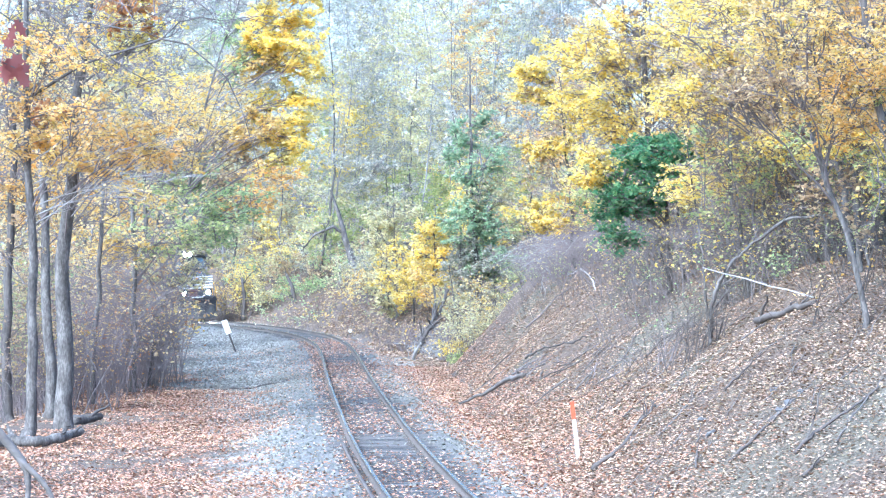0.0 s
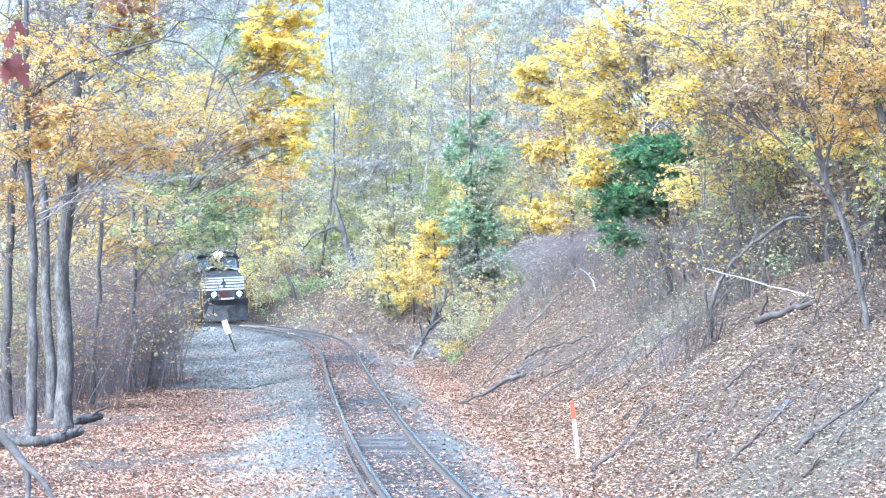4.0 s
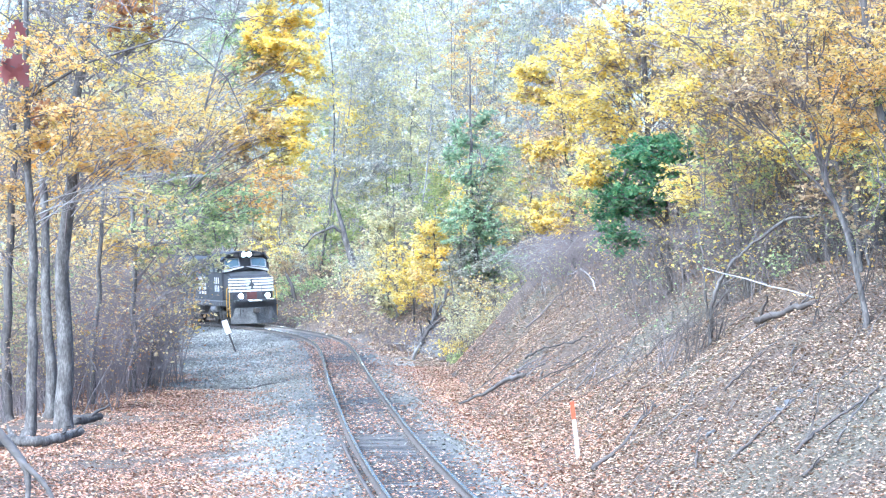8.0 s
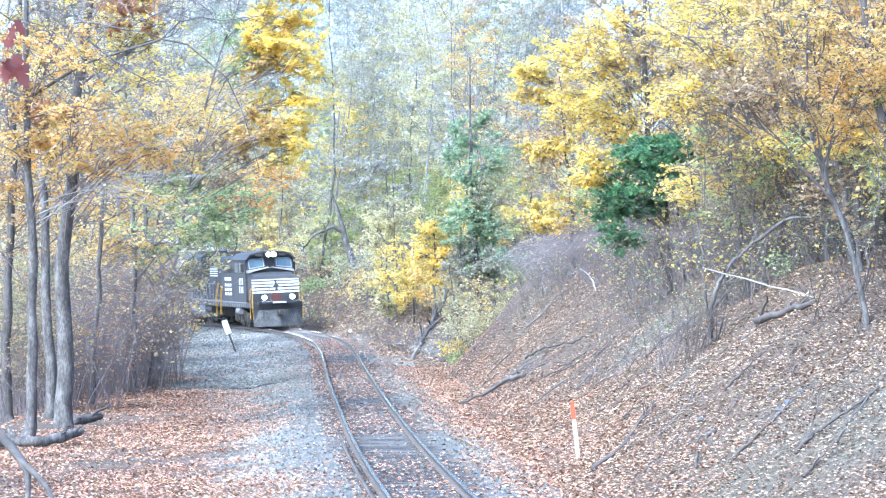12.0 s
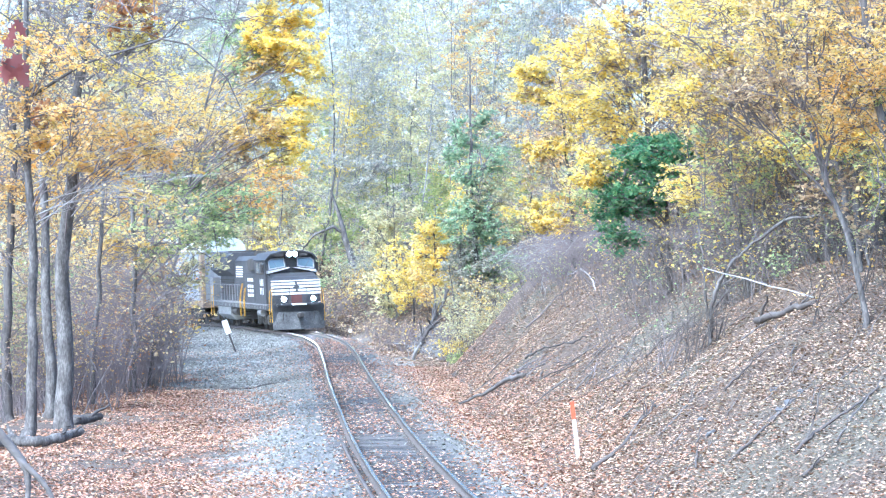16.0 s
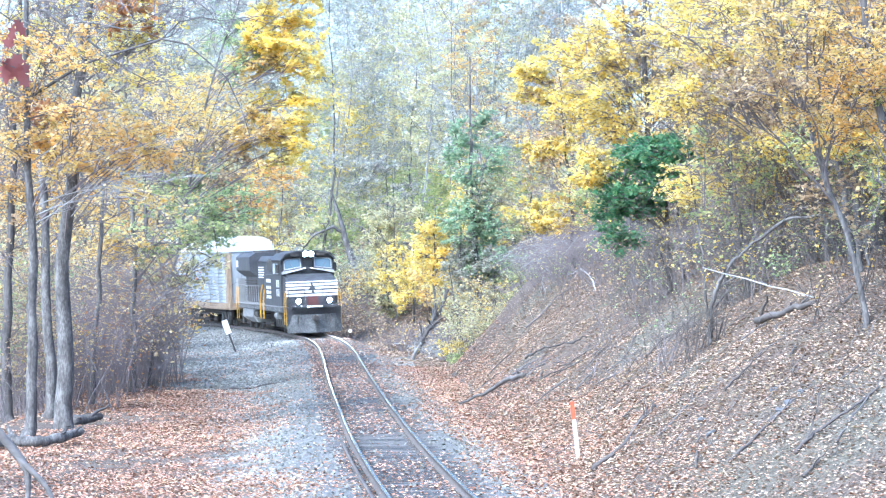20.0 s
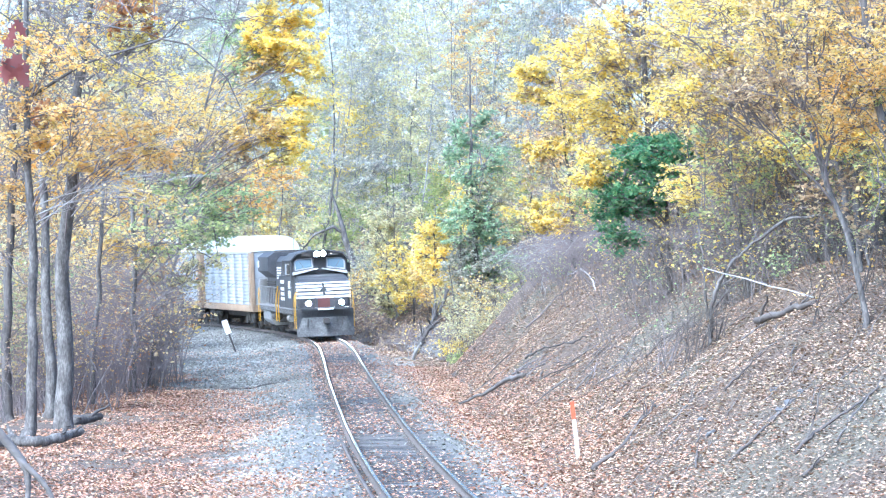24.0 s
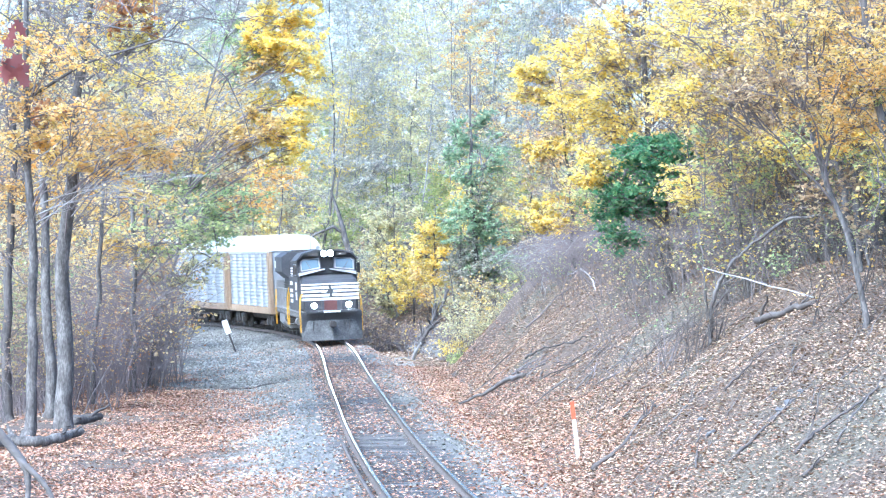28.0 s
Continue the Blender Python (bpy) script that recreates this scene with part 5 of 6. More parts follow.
for i in range(22):
    s, o = r_crest.uniform(22, 82), r_crest.uniform(9.0, 14)
    q = on_line(s, o)
    if open_slope(q):
        continue
    h = r_crest.uniform(3.2, 6)
    tree("understorey_tree", "low leafy sapling on the bank's crest", q.x, q.y, h, .045, (-.5, 0), [(-.3, 0, h * .62, 1.2, 1.2, h * .3, 18, (YELLOW, TAN, GOLD, PALE, LIME)[i % 5], .12, 26)], seed=220 + i, bare=4, group="understorey trees", sides=6)
for i in range(18):
    q = on_line(r_crest.uniform(18, 66), r_crest.uniform(8.6, 14))
    if open_slope(q):
        continue
    tree("bare_sapling", "slender leafless sapling on the bank's crest", q.x, q.y, r_crest.uniform(4.5, 9), r_crest.uniform(.03, .055), (r_crest.uniform(-1.4, .4), 0), [], seed=500 + i, bare=9, group="bare saplings", sides=6, bark=BARK if i % 3 else BARK_DARK)
for i in range(16):
    q = on_line(r_crest.uniform(16, 52), r_crest.uniform(8.2, 12.5))
    if open_slope(q):
        continue
    shrub("brush_thicket", "tangle of bare grey stems on the bank's crest", q.x, q.y, r_crest.uniform(2.0, 3.6), 1.6, 16, seed=540 + i, leaf=(TAN, LIME, YELLOW)[i % 3], size=.10, per=12, arch=.12, rad=.012, fine=9, lean=(-.25, 0), group="brush on the bank")
for i in range(16):
    x, y = 7.6 + .55 * i + .4 * math.sin(i * 2.2), 108 - 2.6 * i + 2.5 * math.cos(i * 3.3)
    shrub("brush_thicket", "tangle of bare grey stems on the bank's crest", x, y, 3.2, 2.6, 12, seed=40 + i, leaf=(TAN, LIME, YELLOW)[i % 3], size=.12, per=70, arch=.1, fine=9, group="brush on the bank")
for i, (x, y, h, s) in enumerate([(5.9, 119, 2.8, 1.8), (5.0, 121, 2.5, 1.5), (6.6, 116, 3.0, 2.0), (7.4, 111, 3.2, 2.0), (6.0, 115, 2.8, 1.8), (6.4, 121, 3.0, 1.8), (7.0, 105, 2.6, 1.6), (8.0, 113, 3.2, 1.8), (5.4, 117, 2.2, 1.5)]):
    shrub("bramble_thicket", "grey-brown leafless brambles arching over the bank's shoulder", x, y, h * .75, s * 1.7, 42, seed=70 + i, arch=.6, lean=(-.7, 0), rad=.0145, fine=4, droop=.25, foot=.3, twig=(TWIG, TWIG_PURPLE, TWIG_PALE)[i % 3], group="brambles on the bank")

for i, (x, y) in enumerate([(6.6, 110), (7.4, 107), (8.2, 109), (7.0, 102), (8.0, 103), (8.8, 105), (6.2, 106), (7.6, 98), (8.8, 99)]):
    shrub("bramble_thicket", "grey leafless brambles lying over the bank's shoulder", x, y, 1.9 + .2 * (i % 3), 2.0, 42, seed=900 + i, twig=(TWIG, TWIG_PURPLE, TWIG_PALE)[i % 3], arch=.55, lean=(-.8, -.2), rad=.011, fine=4, droop=.2, foot=.45, group="brambles on the bank")
for i in range(14):
    q = on_line(r_crest.uniform(66, 88), r_crest.uniform(8.4, 11.5))
    shrub("bramble_thicket", "grey leafless brambles arching over the bank's shoulder", q.x, q.y, r_crest.uniform(1.3, 2.2), 1.9, 44, seed=600 + i, twig=(TWIG_PURPLE, TWIG, TWIG_PURPLE)[i % 3], arch=.5, lean=(-.6, -.3), rad=.011, fine=4, droop=.35, foot=.4, group="brambles on the bank")
for i in range(10):
    q = on_line(r_crest.uniform(60, 84), r_crest.uniform(8.8, 11.5))
    shrub("green_shrub", "low yellow-green bush among the stems on the crest", q.x, q.y, r_crest.uniform(1.0, 1.8), .9, 12, seed=640 + i, leaf=(LIME, SAGE, YELLOW)[i % 3], size=.10, per=26, arch=.2, rad=.01, group="low green bushes")

for i in range(14):
    q = on_line(r_crest.uniform(22, 58), r_crest.uniform(8.4, 12))
    if open_slope(q):
        continue
    shrub("brush_thicket", "dark tangle of bare stems under the crest's trees", q.x, q.y, r_crest.uniform(1.2, 2.6), 1.5, 20, seed=660 + i, leaf=(LIME, GOLD, SAGE, TAN)[i % 4], size=.085, per=8, twig=STICK_DARK, arch=.25, rad=.012, fine=9, lean=(-.2, 0), group="brush on the bank")
for i in range(9):
    q = on_line(r_crest.uniform(26, 62), r_crest.uniform(9.4, 12))
    if open_slope(q):
        continue
    shrub("green_shrub", "tuft of green leaves among the bare stems", q.x, q.y, r_crest.uniform(.6, 1.2), .5, 10, seed=690 + i, leaf=(GREEN, LIME, SAGE)[i % 3], size=.09, per=14, arch=.2, rad=.008, group="low green bushes")

# brush with stems coloured extra dark to deepen the shade under the trees
r_deep = np.random.default_rng(80)
for i in range(12):
    y = r_deep.uniform(75, 90)
    shrub("brush_thicket", "dark tangle of bare stems under the crest's trees", y * r_deep.uniform(.118, .150), y, r_deep.uniform(2.4, 4.2), 1.5, 26, seed=920 + i, leaf=(RUST, TAN, GOLD, TAN)[i % 4], size=.09, per=14, twig=STICK_DARK, arch=.15, rad=.013, fine=6, lean=(-.2, 0), group="brush on the bank")
fill(9, "wood_tree", "woodland tree with russet and gold leaves behind the crest", "woodland trees on the bank", 86, 112, .098, .152, lambda o, s: o > 9.5,
     [(RUST, TAN, GOLD), (TAN, ORANGE_LEAF, TAN), (RUST, GOLD, RUST)], .12, 14, 38, 5, None, (0, 2, 0), 1.9, .7)

# ---- the hollow and the far wood beyond the bend ----
tree("hemlock_tree", "hemlock with drooping sprays beyond the bank, greyed for haze", 1.7, 150, 15, .17, (-.3, 0), [(0, 0, 4.6, 1.5, 1.2, 1.3, 34, HAZE_GREEN, .18, 50), (-.3, 0, 6.6, 1.6, 1.2, 1.2, 34, HEMLOCK, .18, 50), (0, 0, 10.0, 1.4, 1, 2.0, 40, HEMLOCK, .18, 45), (1.0, 0, 4.6, 1.6, 1, .8, 24, HEMLOCK, .18, 50), (.4, 0, 8.0, 1.5, 1, .8, 18, PALE, .18, 40)], seed=120)
tree("birch_tree", "small bright yellow birch in the hollow", -.4, 152, 8, .08, (0, 0), [(0, 0, 5.3, 1.0, .8, 1.5, 34, YELLOW, .16, 55)], seed=121)
for i, (x, y, z, rx, rz, mat) in enumerate([(1.6, 150, 1.2, 1.2, 1.0, PALE), (-3.4, 180, 6.6, 2.2, 1.8, HAZE_GREEN), (-2.6, 165, 3.6, 1.5, 1.6, YELLOW), (-3.1, 168, 2.2, 1.3, 1.4, PALE), (-1.6, 163, 2.6, 1.4, 1.3, YELLOW), (-.4, 160, 2.6, 1.1, 1.5, GOLD), (.8, 157, 2.2, 1.3, 1.6, PALE), (-2.9, 172, 5.8, 1.6, 1.2, PALE), (2.6, 150, 2.6, 1.3, 1.6, PALE), (-3.6, 175, 3.8, 1.2, 1.4, PALE)]):
    tree("understorey_tree", "low yellow-leaved understorey tree in the hollow", x, y, z + 2.6, .07, (0, 0), [(0, 0, z, rx, 1.2, rz, 24, mat, .18, 36)], seed=130 + i, bare=3, group="understorey trees", sides=6)
tree("snag_tree", "big grey snag bent over towards the line", -5.1, 190, 6.4, .34, (-2.2, 0), [], bark=BARK, seed=141, bow=.12)
log("bent_limb", "dark bowed limb growing from the snag", [(-6.2, 190.2, 4.0), (-7.0, 190, 5.1), (-8.2, 190, 5.2), (-9.0, 190, 4.6)], .12, .05, BARK, 3, 6, fork_len=1.2)
# distance haze is put into these trees' colours: paler leaves, bark and twigs
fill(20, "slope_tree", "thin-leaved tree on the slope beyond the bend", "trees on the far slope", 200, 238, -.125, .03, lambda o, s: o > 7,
     [(PALE, YELLOW, HAZE_GREEN), (LIME, PALE, PALE), (YELLOW, HAZE_GREEN, HAZE_GREEN), (LIME, HAZE_GREEN, PALE)], .19, 19, 33, 4, TWIG_PALE, (1, 1, 0), 1.7, .6, False)
fill(44, "far_tree", "tall tree on the far slope, coloured pale for haze", "trees on the far slope", 240, 330, -.150, .065, lambda o, s: o > 8,
     [(PALE, HAZE_GREEN, HAZE_GREEN), (LIME, PALE, HAZE_GREEN), (PALE, HAZE_GREEN, PALE), (HAZE_GREEN, HAZE_GREEN, HAZE_GREEN)], .26, 31, 34, 2, TWIG_PALE, (1, 1, 1), 1.6, .6, False)
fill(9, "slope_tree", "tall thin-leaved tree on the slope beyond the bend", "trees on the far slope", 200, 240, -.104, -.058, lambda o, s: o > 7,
     [(PALE, PALE, HAZE_GREEN), (TAN, HAZE_GREEN, PALE), (PALE, HAZE_GREEN, HAZE_GREEN)], .19, 27, 36, 4, TWIG_PALE, (1, 1, 0), 2.0, .55, False)
fill(6, "far_tree", "tall tree on the far slope, coloured pale for haze", "trees on the far slope", 215, 250, -.05, -.01, lambda o, s: o > 8,
     [(PALE, HAZE_GREEN, HAZE_GREEN), (PALE, PALE, HAZE_GREEN)], .20, 30, 37, 4, TWIG_PALE, (1, 1), 2.0, .55, False)
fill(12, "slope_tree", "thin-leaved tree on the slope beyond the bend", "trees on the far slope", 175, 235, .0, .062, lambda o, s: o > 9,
     [(PALE, HAZE_GREEN, HAZE_GREEN), (LIME, PALE, TAN), (YELLOW, HAZE_GREEN, PALE)], .19, 21, 35, 4, TWIG_PALE, (1, 1, 0), 1.8, .6, False)
# the slope shrubs' leaf colours are dulled to carry the haze
for i in range(6):
    shrub("slope_shrub", "yellow-green shrub on the slope above the bend, dulled for haze", -5.3 + .3 * i, 184 - .6 * i + 2 * math.sin(i * 2.3), 3.0, 1.3, 16, seed=400 + i, leaf=(PALE, HAZE_GREEN, GOLD)[i % 3], size=.15, per=44, arch=.2, group="shrubs above the bend")
for i in range(16):
    x, y = -15.5 + .75 * i + .4 * math.sin(i * 3.3), 212 - 1.6 * i + 4 * math.cos(i * 2.1)
    shrub("slope_shrub", "yellow-green shrub on the slope above the bend, dulled for haze", x, y + 8, 2.2, 1.4, 14, seed=90 + i, leaf=(HAZE_GREEN, PALE, SAGE, TAN)[i % 4], size=.17, per=48, arch=.2, group="shrubs above the bend")

# ---- fallen wood, roots and brambles ----
log("root_wad", "dark upturned root clump with a leaning dead stem", [(-1.4, 148, .0), (-.9, 148, 1.0), (-.2, 148, 2.1), (.25, 148, 3.3)], .15, .06, BARK_DARK, 11, 18, fork_len=.9, category="dead tree")
log("dead_tree", "dark leaning dead stem in the hollow", [(1.0, 146, 0), (.8, 146, 1.6), (.5, 146, 3.0)], .12, .06, BARK_DARK, 12, 6, fork_len=.9, category="dead tree")
log("bleached_branch", "bleached driftwood branch on the flat", [(-2.6, 157, .1), (-1.3, 152, .25), (-.5, 149.5, .3), (.3, 147, .15)], .06, .035, TWIG_PALE, 13, 11, fork_len=.9)
log("bleached_branch", "pale broken branch by the root clump", [(-1.4, 140, .1), (-1.2, 139, .6), (-1.0, 139, .9)], .10, .05, TWIG_PALE, 14, 4, fork_len=.6)
log("fallen_log", "weathered log at the foot of the bank", [(.5, 97, .06), (1.25, 97, .15), (1.92, 95.7, .2), (2.5, 93.5, .12)], .035, .085, DEADWOOD, 15, 5, category="log", fork_len=.35)
log("fallen_branch", "brown branch lying up the leaf-covered bank", [(3.16, 63.2, .05), (3.79, 63.4, .07), (4.3, 65, .08), (4.74, 66.7, .06)], .058, .03, STICK_DARK, 16, 3)
log("fallen_branch", "dark straight branch lying up the bank", [(5.2, 54.3, .04), (5.75, 54.7, .06), (6.5, 55.8, .05)], .040, .02, STICK_DARK, 41, 2)
log("fallen_branch", "dark branch lying across bare soil", [(6.04, 51.2, .04), (6.4, 51.6, .06), (7.03, 51.9, .06), (7.66, 52.5, .05)], .040, .018, STICK_DARK, 42, 4)
log("fallen_branch", "short dark broken branch on bare soil", [(5.95, 49.4, .04), (6.25, 49.6, .05)], .032, .022, STICK_DARK, 43, 1)
log("fallen_branch", "thin branch lying up to the bank's crest", [(4.66, 78, .04), (5.77, 81, .08), (6.37, 80.9, .08), (7.02, 81.4, .06)], .026, .014, STICK_DARK, 44, 5)
log("fallen_branch", "thin grey branch on bare soil", [(6.58, 50, .04), (7.35, 52.1, .06), (7.82, 52.9, .05)], .018, .010, DEADWOOD, 45, 3)
log("fallen_branch", "pale forked branch lying across the bank's foot", [(2.75, 99.5, .1), (3.3, 98.2, .2), (4.04, 94.4, .15), (4.5, 93.4, .1)], .035, .02, STICK_DARK, 47, 2, fork_len=.6)
log("dead_sapling", "pale dead stem bowed over the bank's shoulder", [(5.3, 104, .05), (5.2, 105, .6), (4.9, 106, 1.0), (4.4, 106, 1.15)], .03, .012, TWIG_PALE, 46, 3, category="sapling")
log("fallen_branch", "forked dead branch across the bank", [(3.1, 111, .06), (3.6, 110.4, .1), (4.2, 110.6, .12), (4.6, 110, .1)], .035, .02, TWIG, 17, 5, fork_len=.7)
log("fallen_tree", "pale dead pole leaning down across the bank's crest", [(6.17, 71, 2.15), (8.35, 67.3, .12)], .010, .019, TWIG_PALE, 18, 1, category="log")
log("fallen_log", "dark rotten log on the bank's crest", [(7.45, 71, .14), (7.85, 68.6, .18), (8.2, 66.2, .12)], .095, .06, STICK_DARK, 19, 6, category="log", fork_len=.5)
log("bent_sapling", "dark bare sapling bowed over the bank", [(x, 72, z - height(x, 72)) for x, z in ((6.42, 2.1), (6.46, 2.79), (6.51, 3.34), (6.89, 3.99), (7.5, 4.56), (8.19, 5.11), (8.94, 5.23), (9.75, 5.17))], .052, .032, BARK, 20, 14, fork_len=.8, category="sapling")
shrub("vine_tangle", "hanging tangle of bare vines below the bowed sapling", 6.2, 72, 1.7, .7, 26, seed=420, twig=STICK_DARK, arch=.25, rad=.014, lean=(.15, 0), fine=6)
shrub("vine_tangle", "hanging tangle of bare vines on the bank", 5.7, 74, 1.2, .8, 18, seed=421, arch=.3, rad=.012, lean=(.2, 0), fine=6)
for i in range(100):
    a, b = 3.4 + .066 * i, 54 + 9 * ((i * 7) % 10) / 2.6 + .3 * (i % 7)
    dx, dy = .7 + .5 * math.sin(i * 2.1), 1.6 + .9 * math.cos(i * 1.3)
    log("fallen_stick", "thin dead stick on the leaf-covered bank", [(a, b, .04), (a + dx * .5, b + dy * .5, .06), (a + dx, b + dy, .05)], .014 + .016 * (i % 4 == 0), .008, (STICK_DARK, DEADWOOD, STICK_DARK)[i % 3], 30 + i, i % 3, sides=5, category="stick")
for i in range(36):
    a, b = 1.6 + .09 * i + .3 * math.sin(i * 2.7), 104 - .62 * i + 3 * math.cos(i * 1.9)
    dx, dy = 1.0 * math.cos(i * 2.4), 2.0 * math.sin(i * 2.4)
    log("fallen_stick", "thin dead stick on the leaf-covered bank", [(a, b, .05), (a + dx * .5, b + dy * .5, .10), (a + dx, b + dy, .06)], .02 + .016 * (i % 5 == 0), .011, (STICK_DARK, DEADWOOD, TWIG)[i % 3], 300 + i, i % 3, sides=5, category="stick")
for i in range(14):
    shrub("briar", "thin bare briars trailing down the bank", 5.0 + .25 * i, 76 + 2.0 * math.sin(i * 1.7) + i * 2.2, 1.0, 1.2, 7, seed=200 + i, arch=.5, rad=.010, lean=(-.9, 0), group="briars on the bank", fine=3, droop=.1)
log("fallen_log", "grey forked log lying below the oak", [(-11.7, 75.8, .12), (-11.0, 76.4, .18), (-10.3, 76.2, .16), (-9.75, 76.8, .24), (-9.45, 78, .3)], .19, .10, BARK, 21, 5, category="log", fork_len=.35)
log("fallen_log", "dark broken log against the oak's foot", [(-10.7, 86, .1), (-10.3, 86.6, .16), (-9.95, 87, .22)], .17, .10, BARK_DARK, 22, 1, category="log")
stump = part("rotten_stump", cyl(0, 0, .14, .16, .34, "z", 14, .12), BARK_DARK, None)
stump.location = (-10.62, 86.2, height(-10.62, 86.2) - .02)
stump.rotation_euler = (.25, .2, 0)
tagged(stump, "dark rotten stump against the oak's foot", "stump")
log("fallen_stick", "long dark stick on the gravel shelf", [(-7.9, 106.5, .04), (-6.8, 107, .07), (-5.6, 108.5, .06)], .045, .018, STICK_DARK, 23, 2, category="stick")

for i, (x, y, h) in enumerate([(-1.9, 152, 1.6), (-.9, 150, 2.0), (.1, 148.5, 2.2), (.9, 146, 1.8), (1.5, 141, 1.6), (-.3, 144, 1.2)]):
    shrub("root_brush", "grey tangle of dead brush round the root clump", x, y, h, 1.3, 30, seed=1010 + i, twig=(TWIG, TWIG_PURPLE, TWIG_PALE)[i % 3], arch=.35, rad=.016, fine=6, droop=.6, foot=.45, leaf=(TAN, GOLD)[i % 2], size=.13, per=3, group="dead brush in the hollow")

# ---- lineside posts ----
def leaning(at, lean_x, lean_y, z=None):
    x, y = at
    return Matrix.Translation((x, y, height(x, y) - .05 if z is None else z)) @ Euler((radians(lean_y), radians(lean_x), 0)).to_matrix().to_4x4()


marker = thing("marker_post", "white flat marker post with an orange top beside the ditch", "marker post")
marker.matrix_basis = leaning((3.05, 67.2), -6.5, 2)
part("stake", prism([(-.045, -.012), (-.02, .014), (.02, .014), (.045, -.012)], 0, .93, "z"), WHITE, marker)
part("cap", prism([(-.047, -.013), (-.02, .016), (.02, .016), (.047, -.013)], .93, 1.34, "z"), ORANGE, marker, "orange reflective top")
sign = thing("leaning_sign", "blank white board on a dark leaning post", "sign")
sign.matrix_basis = leaning((-10.4, 150), -20, 0)
part("post", box(-.045, .045, -.03, .03, 0, 1.3, .008), DARKPOST, sign)
part("board", box(-.15, .15, -.055, -.032, 1.02, 1.74, .02), WHITE, sign, "white painted board")
for dz in (1.1, 1.22):
    part("bolt", cyl(0, -.06, dz, .014, .012, "y", 8), GREYSTEEL, sign)
flag = thing("small_marker", "small round white marker on a bent stick", "marker")
flag.matrix_basis = leaning((-5.25, 160), 30, 0)
part("stick", box(-.02, .02, -.02, .02, 0, .5), DARKPOST, flag)
part("disc", cyl(0, -.03, .56, .10, .025, "y", 16), WHITE, flag)

# ---- close to the camera: a bare twig and a red oak spray ----
near_twig = thing("bare_branch", "pale dead branch sticking up close by", "branch", (-2.5, 14, 2.0))
V, F = tubes(np.array([[(.10, .02, 1.70), (.20, 0, 1.62), (.27, .015, 1.545), (.34, .01, 1.475), (.424, 0, 1.373), (.48, .012, 1.30), (.525, .01, 1.245), (.55, .0, 1.19), (.556, .01, 1.12), (.548, .0, 1.03), (.556, .015, .85), (.55, .01, .5), (.55, 0, .1)]]), np.array([[.017, .018, .0205, .019, .0205, .022, .0205, .017, .014, .0125, .0125, .012, .012]]), 12)
part("dead_wood", mesh_of("dead_wood", V, F, DEADWOOD, True), None, near_twig)
V, F = tubes(np.array([[(.50, .0, 1.262), (.545, -.012, 1.225), (.59, -.02, 1.185), (.63, -.018, 1.14), (.665, -.01, 1.085), (.70, 0, .99), (.76, .01, .76), (.83, .02, .45), (.90, 0, .1)]]), np.array([[.009, .0145, .0135, .0125, .0115, .011, .0105, .010, .010]]), 12)
part("prong", mesh_of("prong", V, F, DEADWOOD, True), None, near_twig)
V, F = tubes(np.array([[(.33, .01, 1.48), (.30, .0, 1.40), (.315, .0, 1.32), (.30, .01, 1.22), (.31, 0, 1.1)]]), np.array([[.012, .010, .009, .008, .007]]), 8)
part("prong", mesh_of("prong", V, F, DEADWOOD, True), None, near_twig)
oak = thing("oak_sapling", "young red oak with a few crimson leaves close by", "tree", (-2.7, 9.0, 2.4))
V, F = tubes(np.array([[(0, 0, 0), (.03, 0, 1.0), (.0, 0, 2.0), (.05, 0, 3.0), (.02, 0, 4.2)]]), np.array([[.05, .045, .04, .03, .015]]), 8)
part("trunk", mesh_of("trunk", V, F, BARK, True), None, oak)
V, F = tubes(np.array([[(.02, 0, 2.3), (.5, 0, 2.52), (.95, 0, 2.6), (1.3, 0, 2.58), (1.42, 0, 2.50)], [(.95, 0, 2.6), (1.1, 0, 2.5), (1.25, 0, 2.44), (1.34, 0, 2.40), (1.41, 0, 2.37)]]), np.array([[.018, .014, .008, .004, .002], [.006, .004, .003, .002, .0015]]), 6)
part("limb", mesh_of("limb", V, F, BARK, True), None, oak)
for lx, lz, ang, size in ((1.40, 2.47, 30, .085), (1.425, 2.49, -40, .07), (1.405, 2.375, 35, .095), (1.425, 2.36, 60, .075), (1.385, 2.36, 5, .085), (1.372, 2.40, -55, .08), (1.39, 2.445, 100, .06), (1.435, 2.335, 130, .07)):
    bm = bmesh.new()
    rim = [(0, -.5), (.10, -.34), (.24, -.36), (.16, -.18), (.34, -.08), (.18, .06), (.28, .24), (.12, .28), (0, .55), (-.12, .28), (-.28, .24), (-.18, .06), (-.34, -.08), (-.16, -.18), (-.24, -.36), (-.10, -.34)]
    vs = [bm.verts.new((x * size, .06 * size * math.sin(6 * x), -y * size)) for x, y in rim]
    bm.faces.new(vs)
    part("leaf", bm, CRIMSON, oak, "", Matrix.Translation((lx, 0, lz)) @ Euler((.3 + .5 * math.sin(ang), radians(ang), .5 + .6 * math.cos(ang * 1.7))).to_matrix().to_4x4())

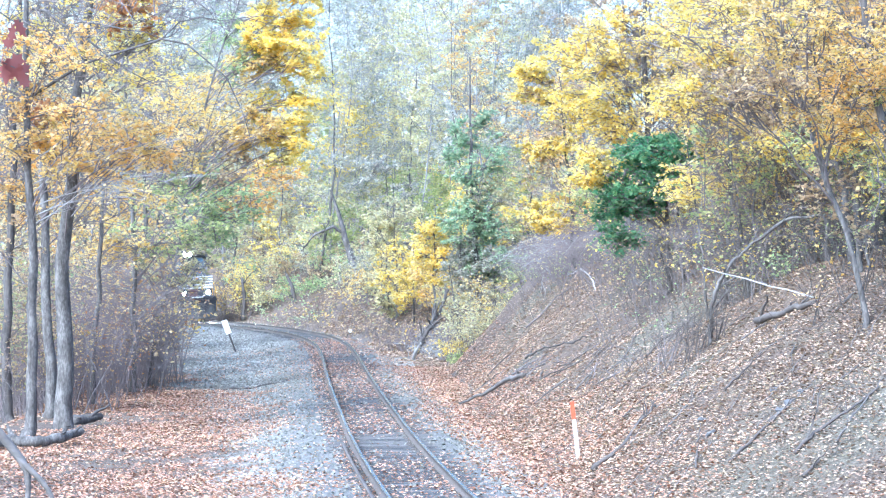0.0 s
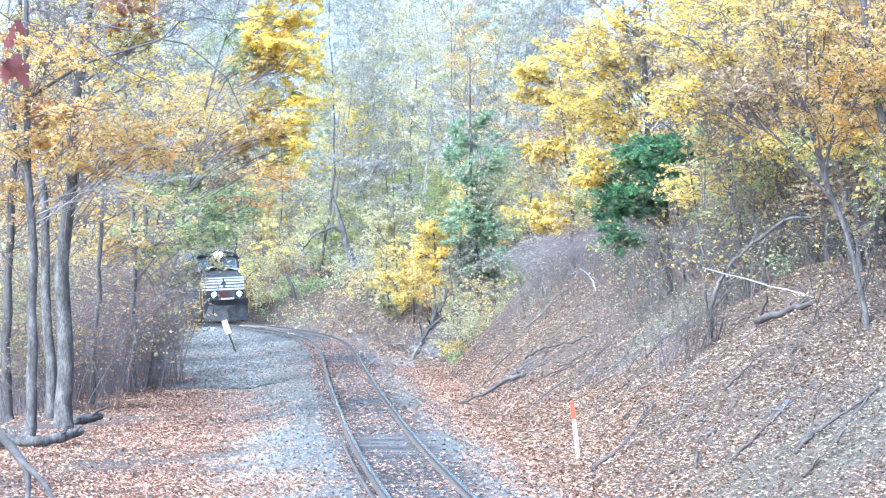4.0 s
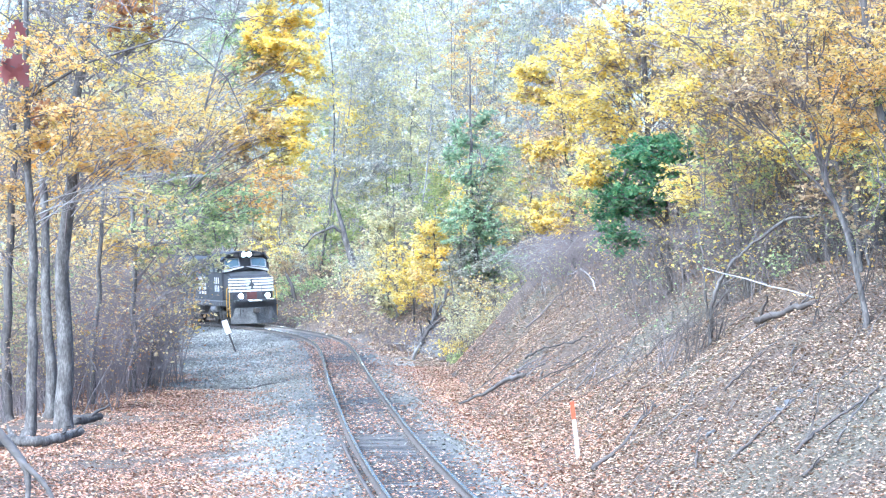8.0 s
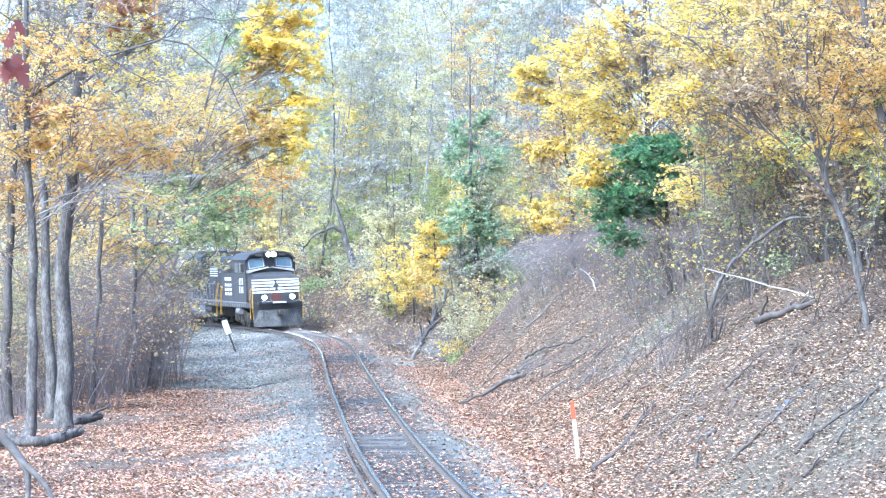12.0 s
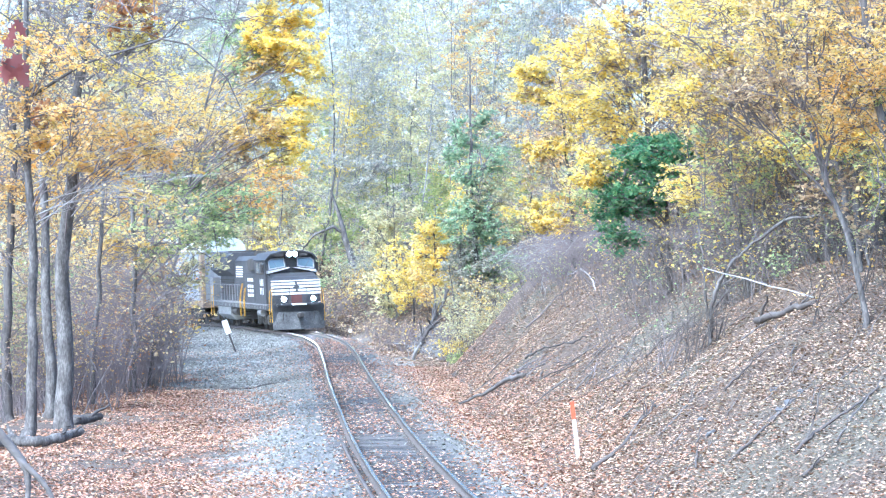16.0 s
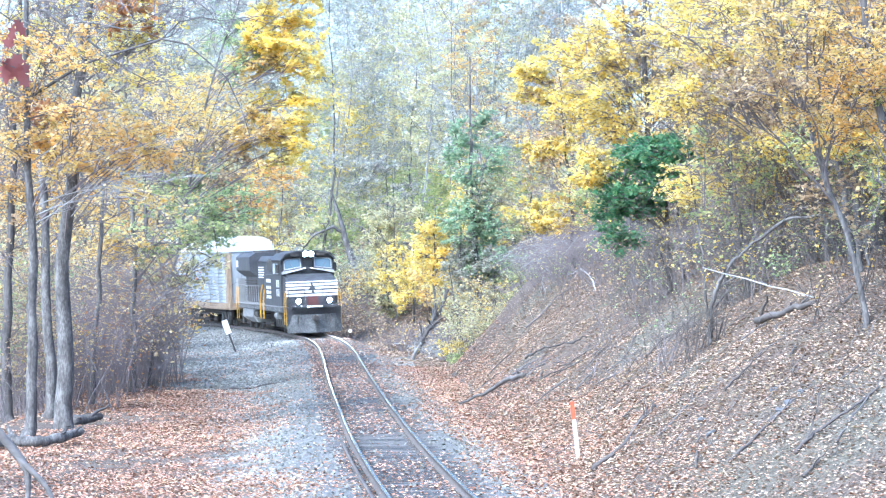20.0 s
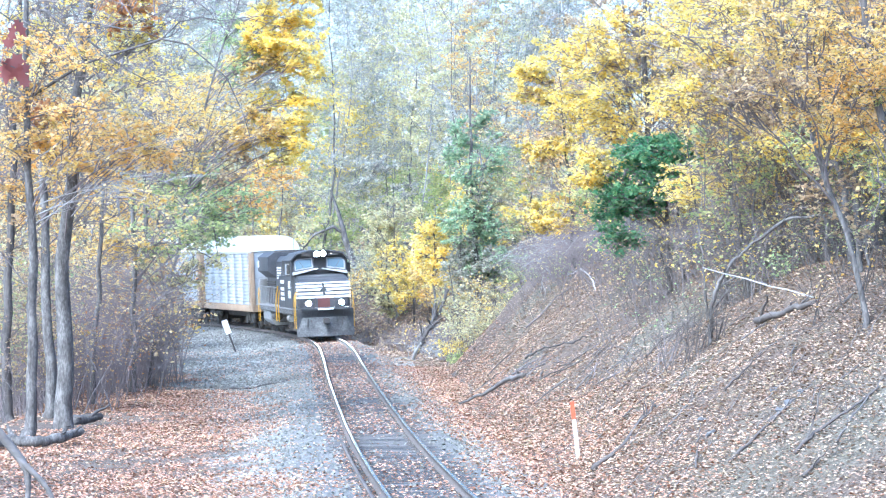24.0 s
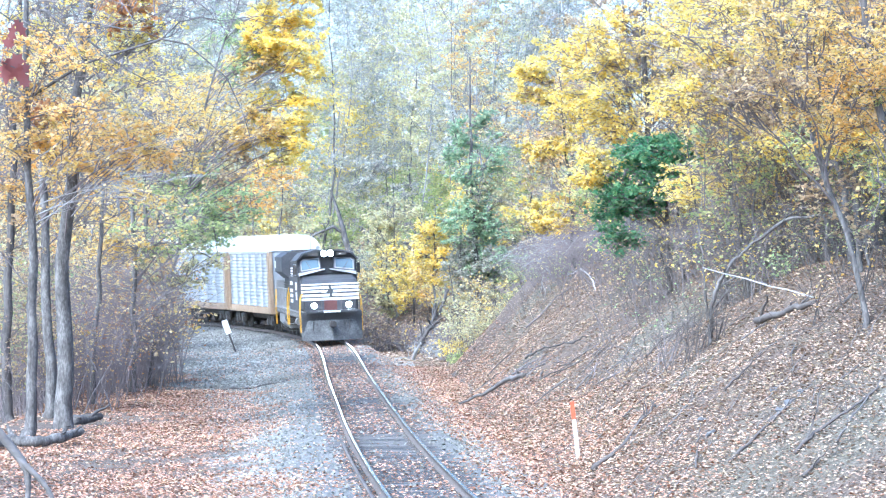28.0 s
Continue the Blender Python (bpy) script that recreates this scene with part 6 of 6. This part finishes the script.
# ---- rocks and low green in the hollow and on the far bank ----
def boulder(x, y, sx, sy, sz, seed, label, up=None):
    bm = bmesh.new()
    bmesh.ops.create_icosphere(bm, subdivisions=1 if sx < .3 else 3, radius=1)
    r = np.random.default_rng(seed)
    ph = r.uniform(0, 6, 9)
    for v in bm.verts:
        k = 1 + .12 * math.sin(3 * v.co.x + ph[0]) * math.sin(2.5 * v.co.y + ph[1]) + .08 * math.sin(6 * v.co.z + ph[2] + 3 * v.co.x) + .05 * math.sin(9 * v.co.y + ph[3])
        v.co = Vector((v.co.x * sx * k, v.co.y * sy * k, v.co.z * sz * k))
    for f in bm.faces:
        f.smooth = up is None
    me = bpy.data.meshes.new("boulder")
    bm.to_mesh(me)
    bm.free()
    me.materials.append(ROCK)
    ob = tagged(new("boulder", me), label, "rock")
    ob.location = (x, y, height(x, y) + (sz * .35 if up is None else up))
    if up is not None:
        ob.rotation_euler = (0, -.55, seed * .7)


ROCK = material("grey_rock", [(.07, .07, .075), (.13, .13, .135), (.22, .22, .22)], 1.5, .9, bump=.5, detail=14)
for i, (x, y) in enumerate([(6.51, 58.7), (6.57, 56.4), (6.36, 55.9), (6.85, 56.9), (5.23, 60.0), (5.26, 58.4), (7.05, 56.1)]):
    boulder(x, y, .10 + .05 * (i % 3), .13 + .03 * (i % 4), .05 + .012 * (i % 3), 20 + i, "flat grey stone showing through the bank's soil", -.01)
boulder(1.75, 134, 1.0, .8, .62, 5, "dark grey boulder half hidden behind the bank")
boulder(-1.1, 151, .3, .3, .25, 6, "small pale rock beside the root clump")
for i, (x, y) in enumerate([(-12.2, 206), (-11.2, 204), (-10.2, 202), (-9.2, 200), (-8.2, 198.5)]):
    shrub("green_shrub", "low green bush on the far bank", x, y, 1.3, 1.0, 12, seed=460 + i, leaf=SAGE, size=.18, per=24, arch=.2, group="low green bushes")
for i, (x, y, h) in enumerate([(.9, 137, 3.4), (1.7, 139, 3.9), (2.5, 138, 3.4), (3.2, 141, 4.0), (2.2, 136, 2.6)]):
    shrub("hollow_shrub", "thin pale yellow-green shrub in the hollow behind the bank", x, y, h, 1.1, 18, seed=860 + i, leaf=(PALE, GOLD, PALE, YELLOW, PALE)[i], size=.12, per=44, arch=.2, rad=.012, group="shrubs in the hollow")
shrub("yellow_shrub", "small bright yellow bush beside the boulder", .55, 140, 1.1, .6, 10, seed=470, leaf=YELLOW, size=.15, per=26, arch=.2)
shrub("green_shrub", "tuft of green weeds beside the boulder", .75, 133, .6, .5, 14, seed=471, leaf=LIME, size=.12, per=20, arch=.2, group="low green bushes")
for i, (x, y, h) in enumerate([(-14.6, 206, 4.2), (-13.6, 204, 3.6), (-12.6, 203, 2.6)]):
    shrub("slope_shrub", "yellow-leaved shrub on the bank behind the train", x, y, h, 1.2, 16, seed=980 + i, leaf=(GOLD, YELLOW, PALE)[i], size=.17, per=40, arch=.2, group="shrubs above the bend")
for i in range(14):
    q = on_line(124 + 3.4 * i, 3.6 + 3.6 * ((i * 3) % 7) / 6)
    shrub("low_briar", "low bare briars in the litter of the far bank", q.x, q.y, 1.1, 1.6, 20, seed=990 + i, arch=.4, rad=.016, fine=6, twig=(TWIG_PURPLE, TWIG)[i % 2], leaf=(TAN, SAGE, GOLD)[i % 3], size=.13, per=9, group="briars on the far bank")
log("dead_tree", "dark broken stump on the bank behind the train", [(-13.6, 203, 0), (-13.5, 203, 1.6), (-13.7, 203, 3.0)], .15, .10, BARK_DARK, 48, 3, fork_len=.9, category="dead tree")
log("dead_tree", "dark leaning stump on the far bank", [(-9.9, 200, 0), (-10.1, 200, 1.2), (-10.5, 200, 2.2)], .16, .09, BARK_DARK, 49, 4, fork_len=.8, category="dead tree")
for i in range(12):
    q = on_line(112 + 3.2 * i, 3.4 + 4.2 * ((i * 7) % 5) / 4)
    shrub("low_briar", "low bare briars in the litter of the far bank", q.x, q.y, .8, 1.3, 14, seed=520 + i, arch=.4, rad=.018, fine=6, leaf=TAN, size=.14, per=5, group="briars on the far bank")


# ---- the train's run: a steady creep round the curve towards the camera ----
SPEED, FRONT_AT_END = 1.939, 107.78


def vehicle_pose(s_front, half, bolster):
    a, b = on_line(s_front + half - bolster), on_line(s_front + half + bolster)
    d = a - b
    yaw = math.atan2(-d.x, d.y)
    _, c = line_turn(s_front + half)
    mid = (a + b) / 2
    return Matrix.Translation(mid) @ Euler((0, c, yaw)).to_matrix().to_4x4(), yaw


def run(ob, trucks, behind, half, bolster, radius):
    times = [i * .35 for i in range(81)]
    rows, yaws = [], []
    for t in times:
        m, yaw = vehicle_pose(FRONT_AT_END + SPEED * (28 - t) + behind, half, bolster)
        rows.append((t, m))
        yaws.append(yaw)
    walk(ob, rows)
    for tr, sets in trucks:
        turned = []
        home = tr.location.copy()
        for t, yaw in zip(times, yaws):
            h, _ = line_turn(FRONT_AT_END + SPEED * (28 - t) + behind + half - home.y)
            turn = (h + math.pi - yaw + math.pi) % (2 * math.pi) - math.pi
            turned.append((t, Matrix.Translation(home) @ Euler((0, 0, turn)).to_matrix().to_4x4()))
        walk(tr, turned)
        for w in sets:
            at = w.location.copy()
            walk(w, [(t, Matrix.Translation(at) @ Euler((-SPEED * t / radius, 0, 0)).to_matrix().to_4x4()) for t in times])


def motions():
    run(locomotive, loco_trucks, 0.0, LOCO_HALF, 6.4, .53)
    for i, (car, trucks) in enumerate(RACKS):
        run(car, trucks, 23.5 + i * 16.1, CAR_HALF, CAR_HALF - 2.1, .46)


motions()
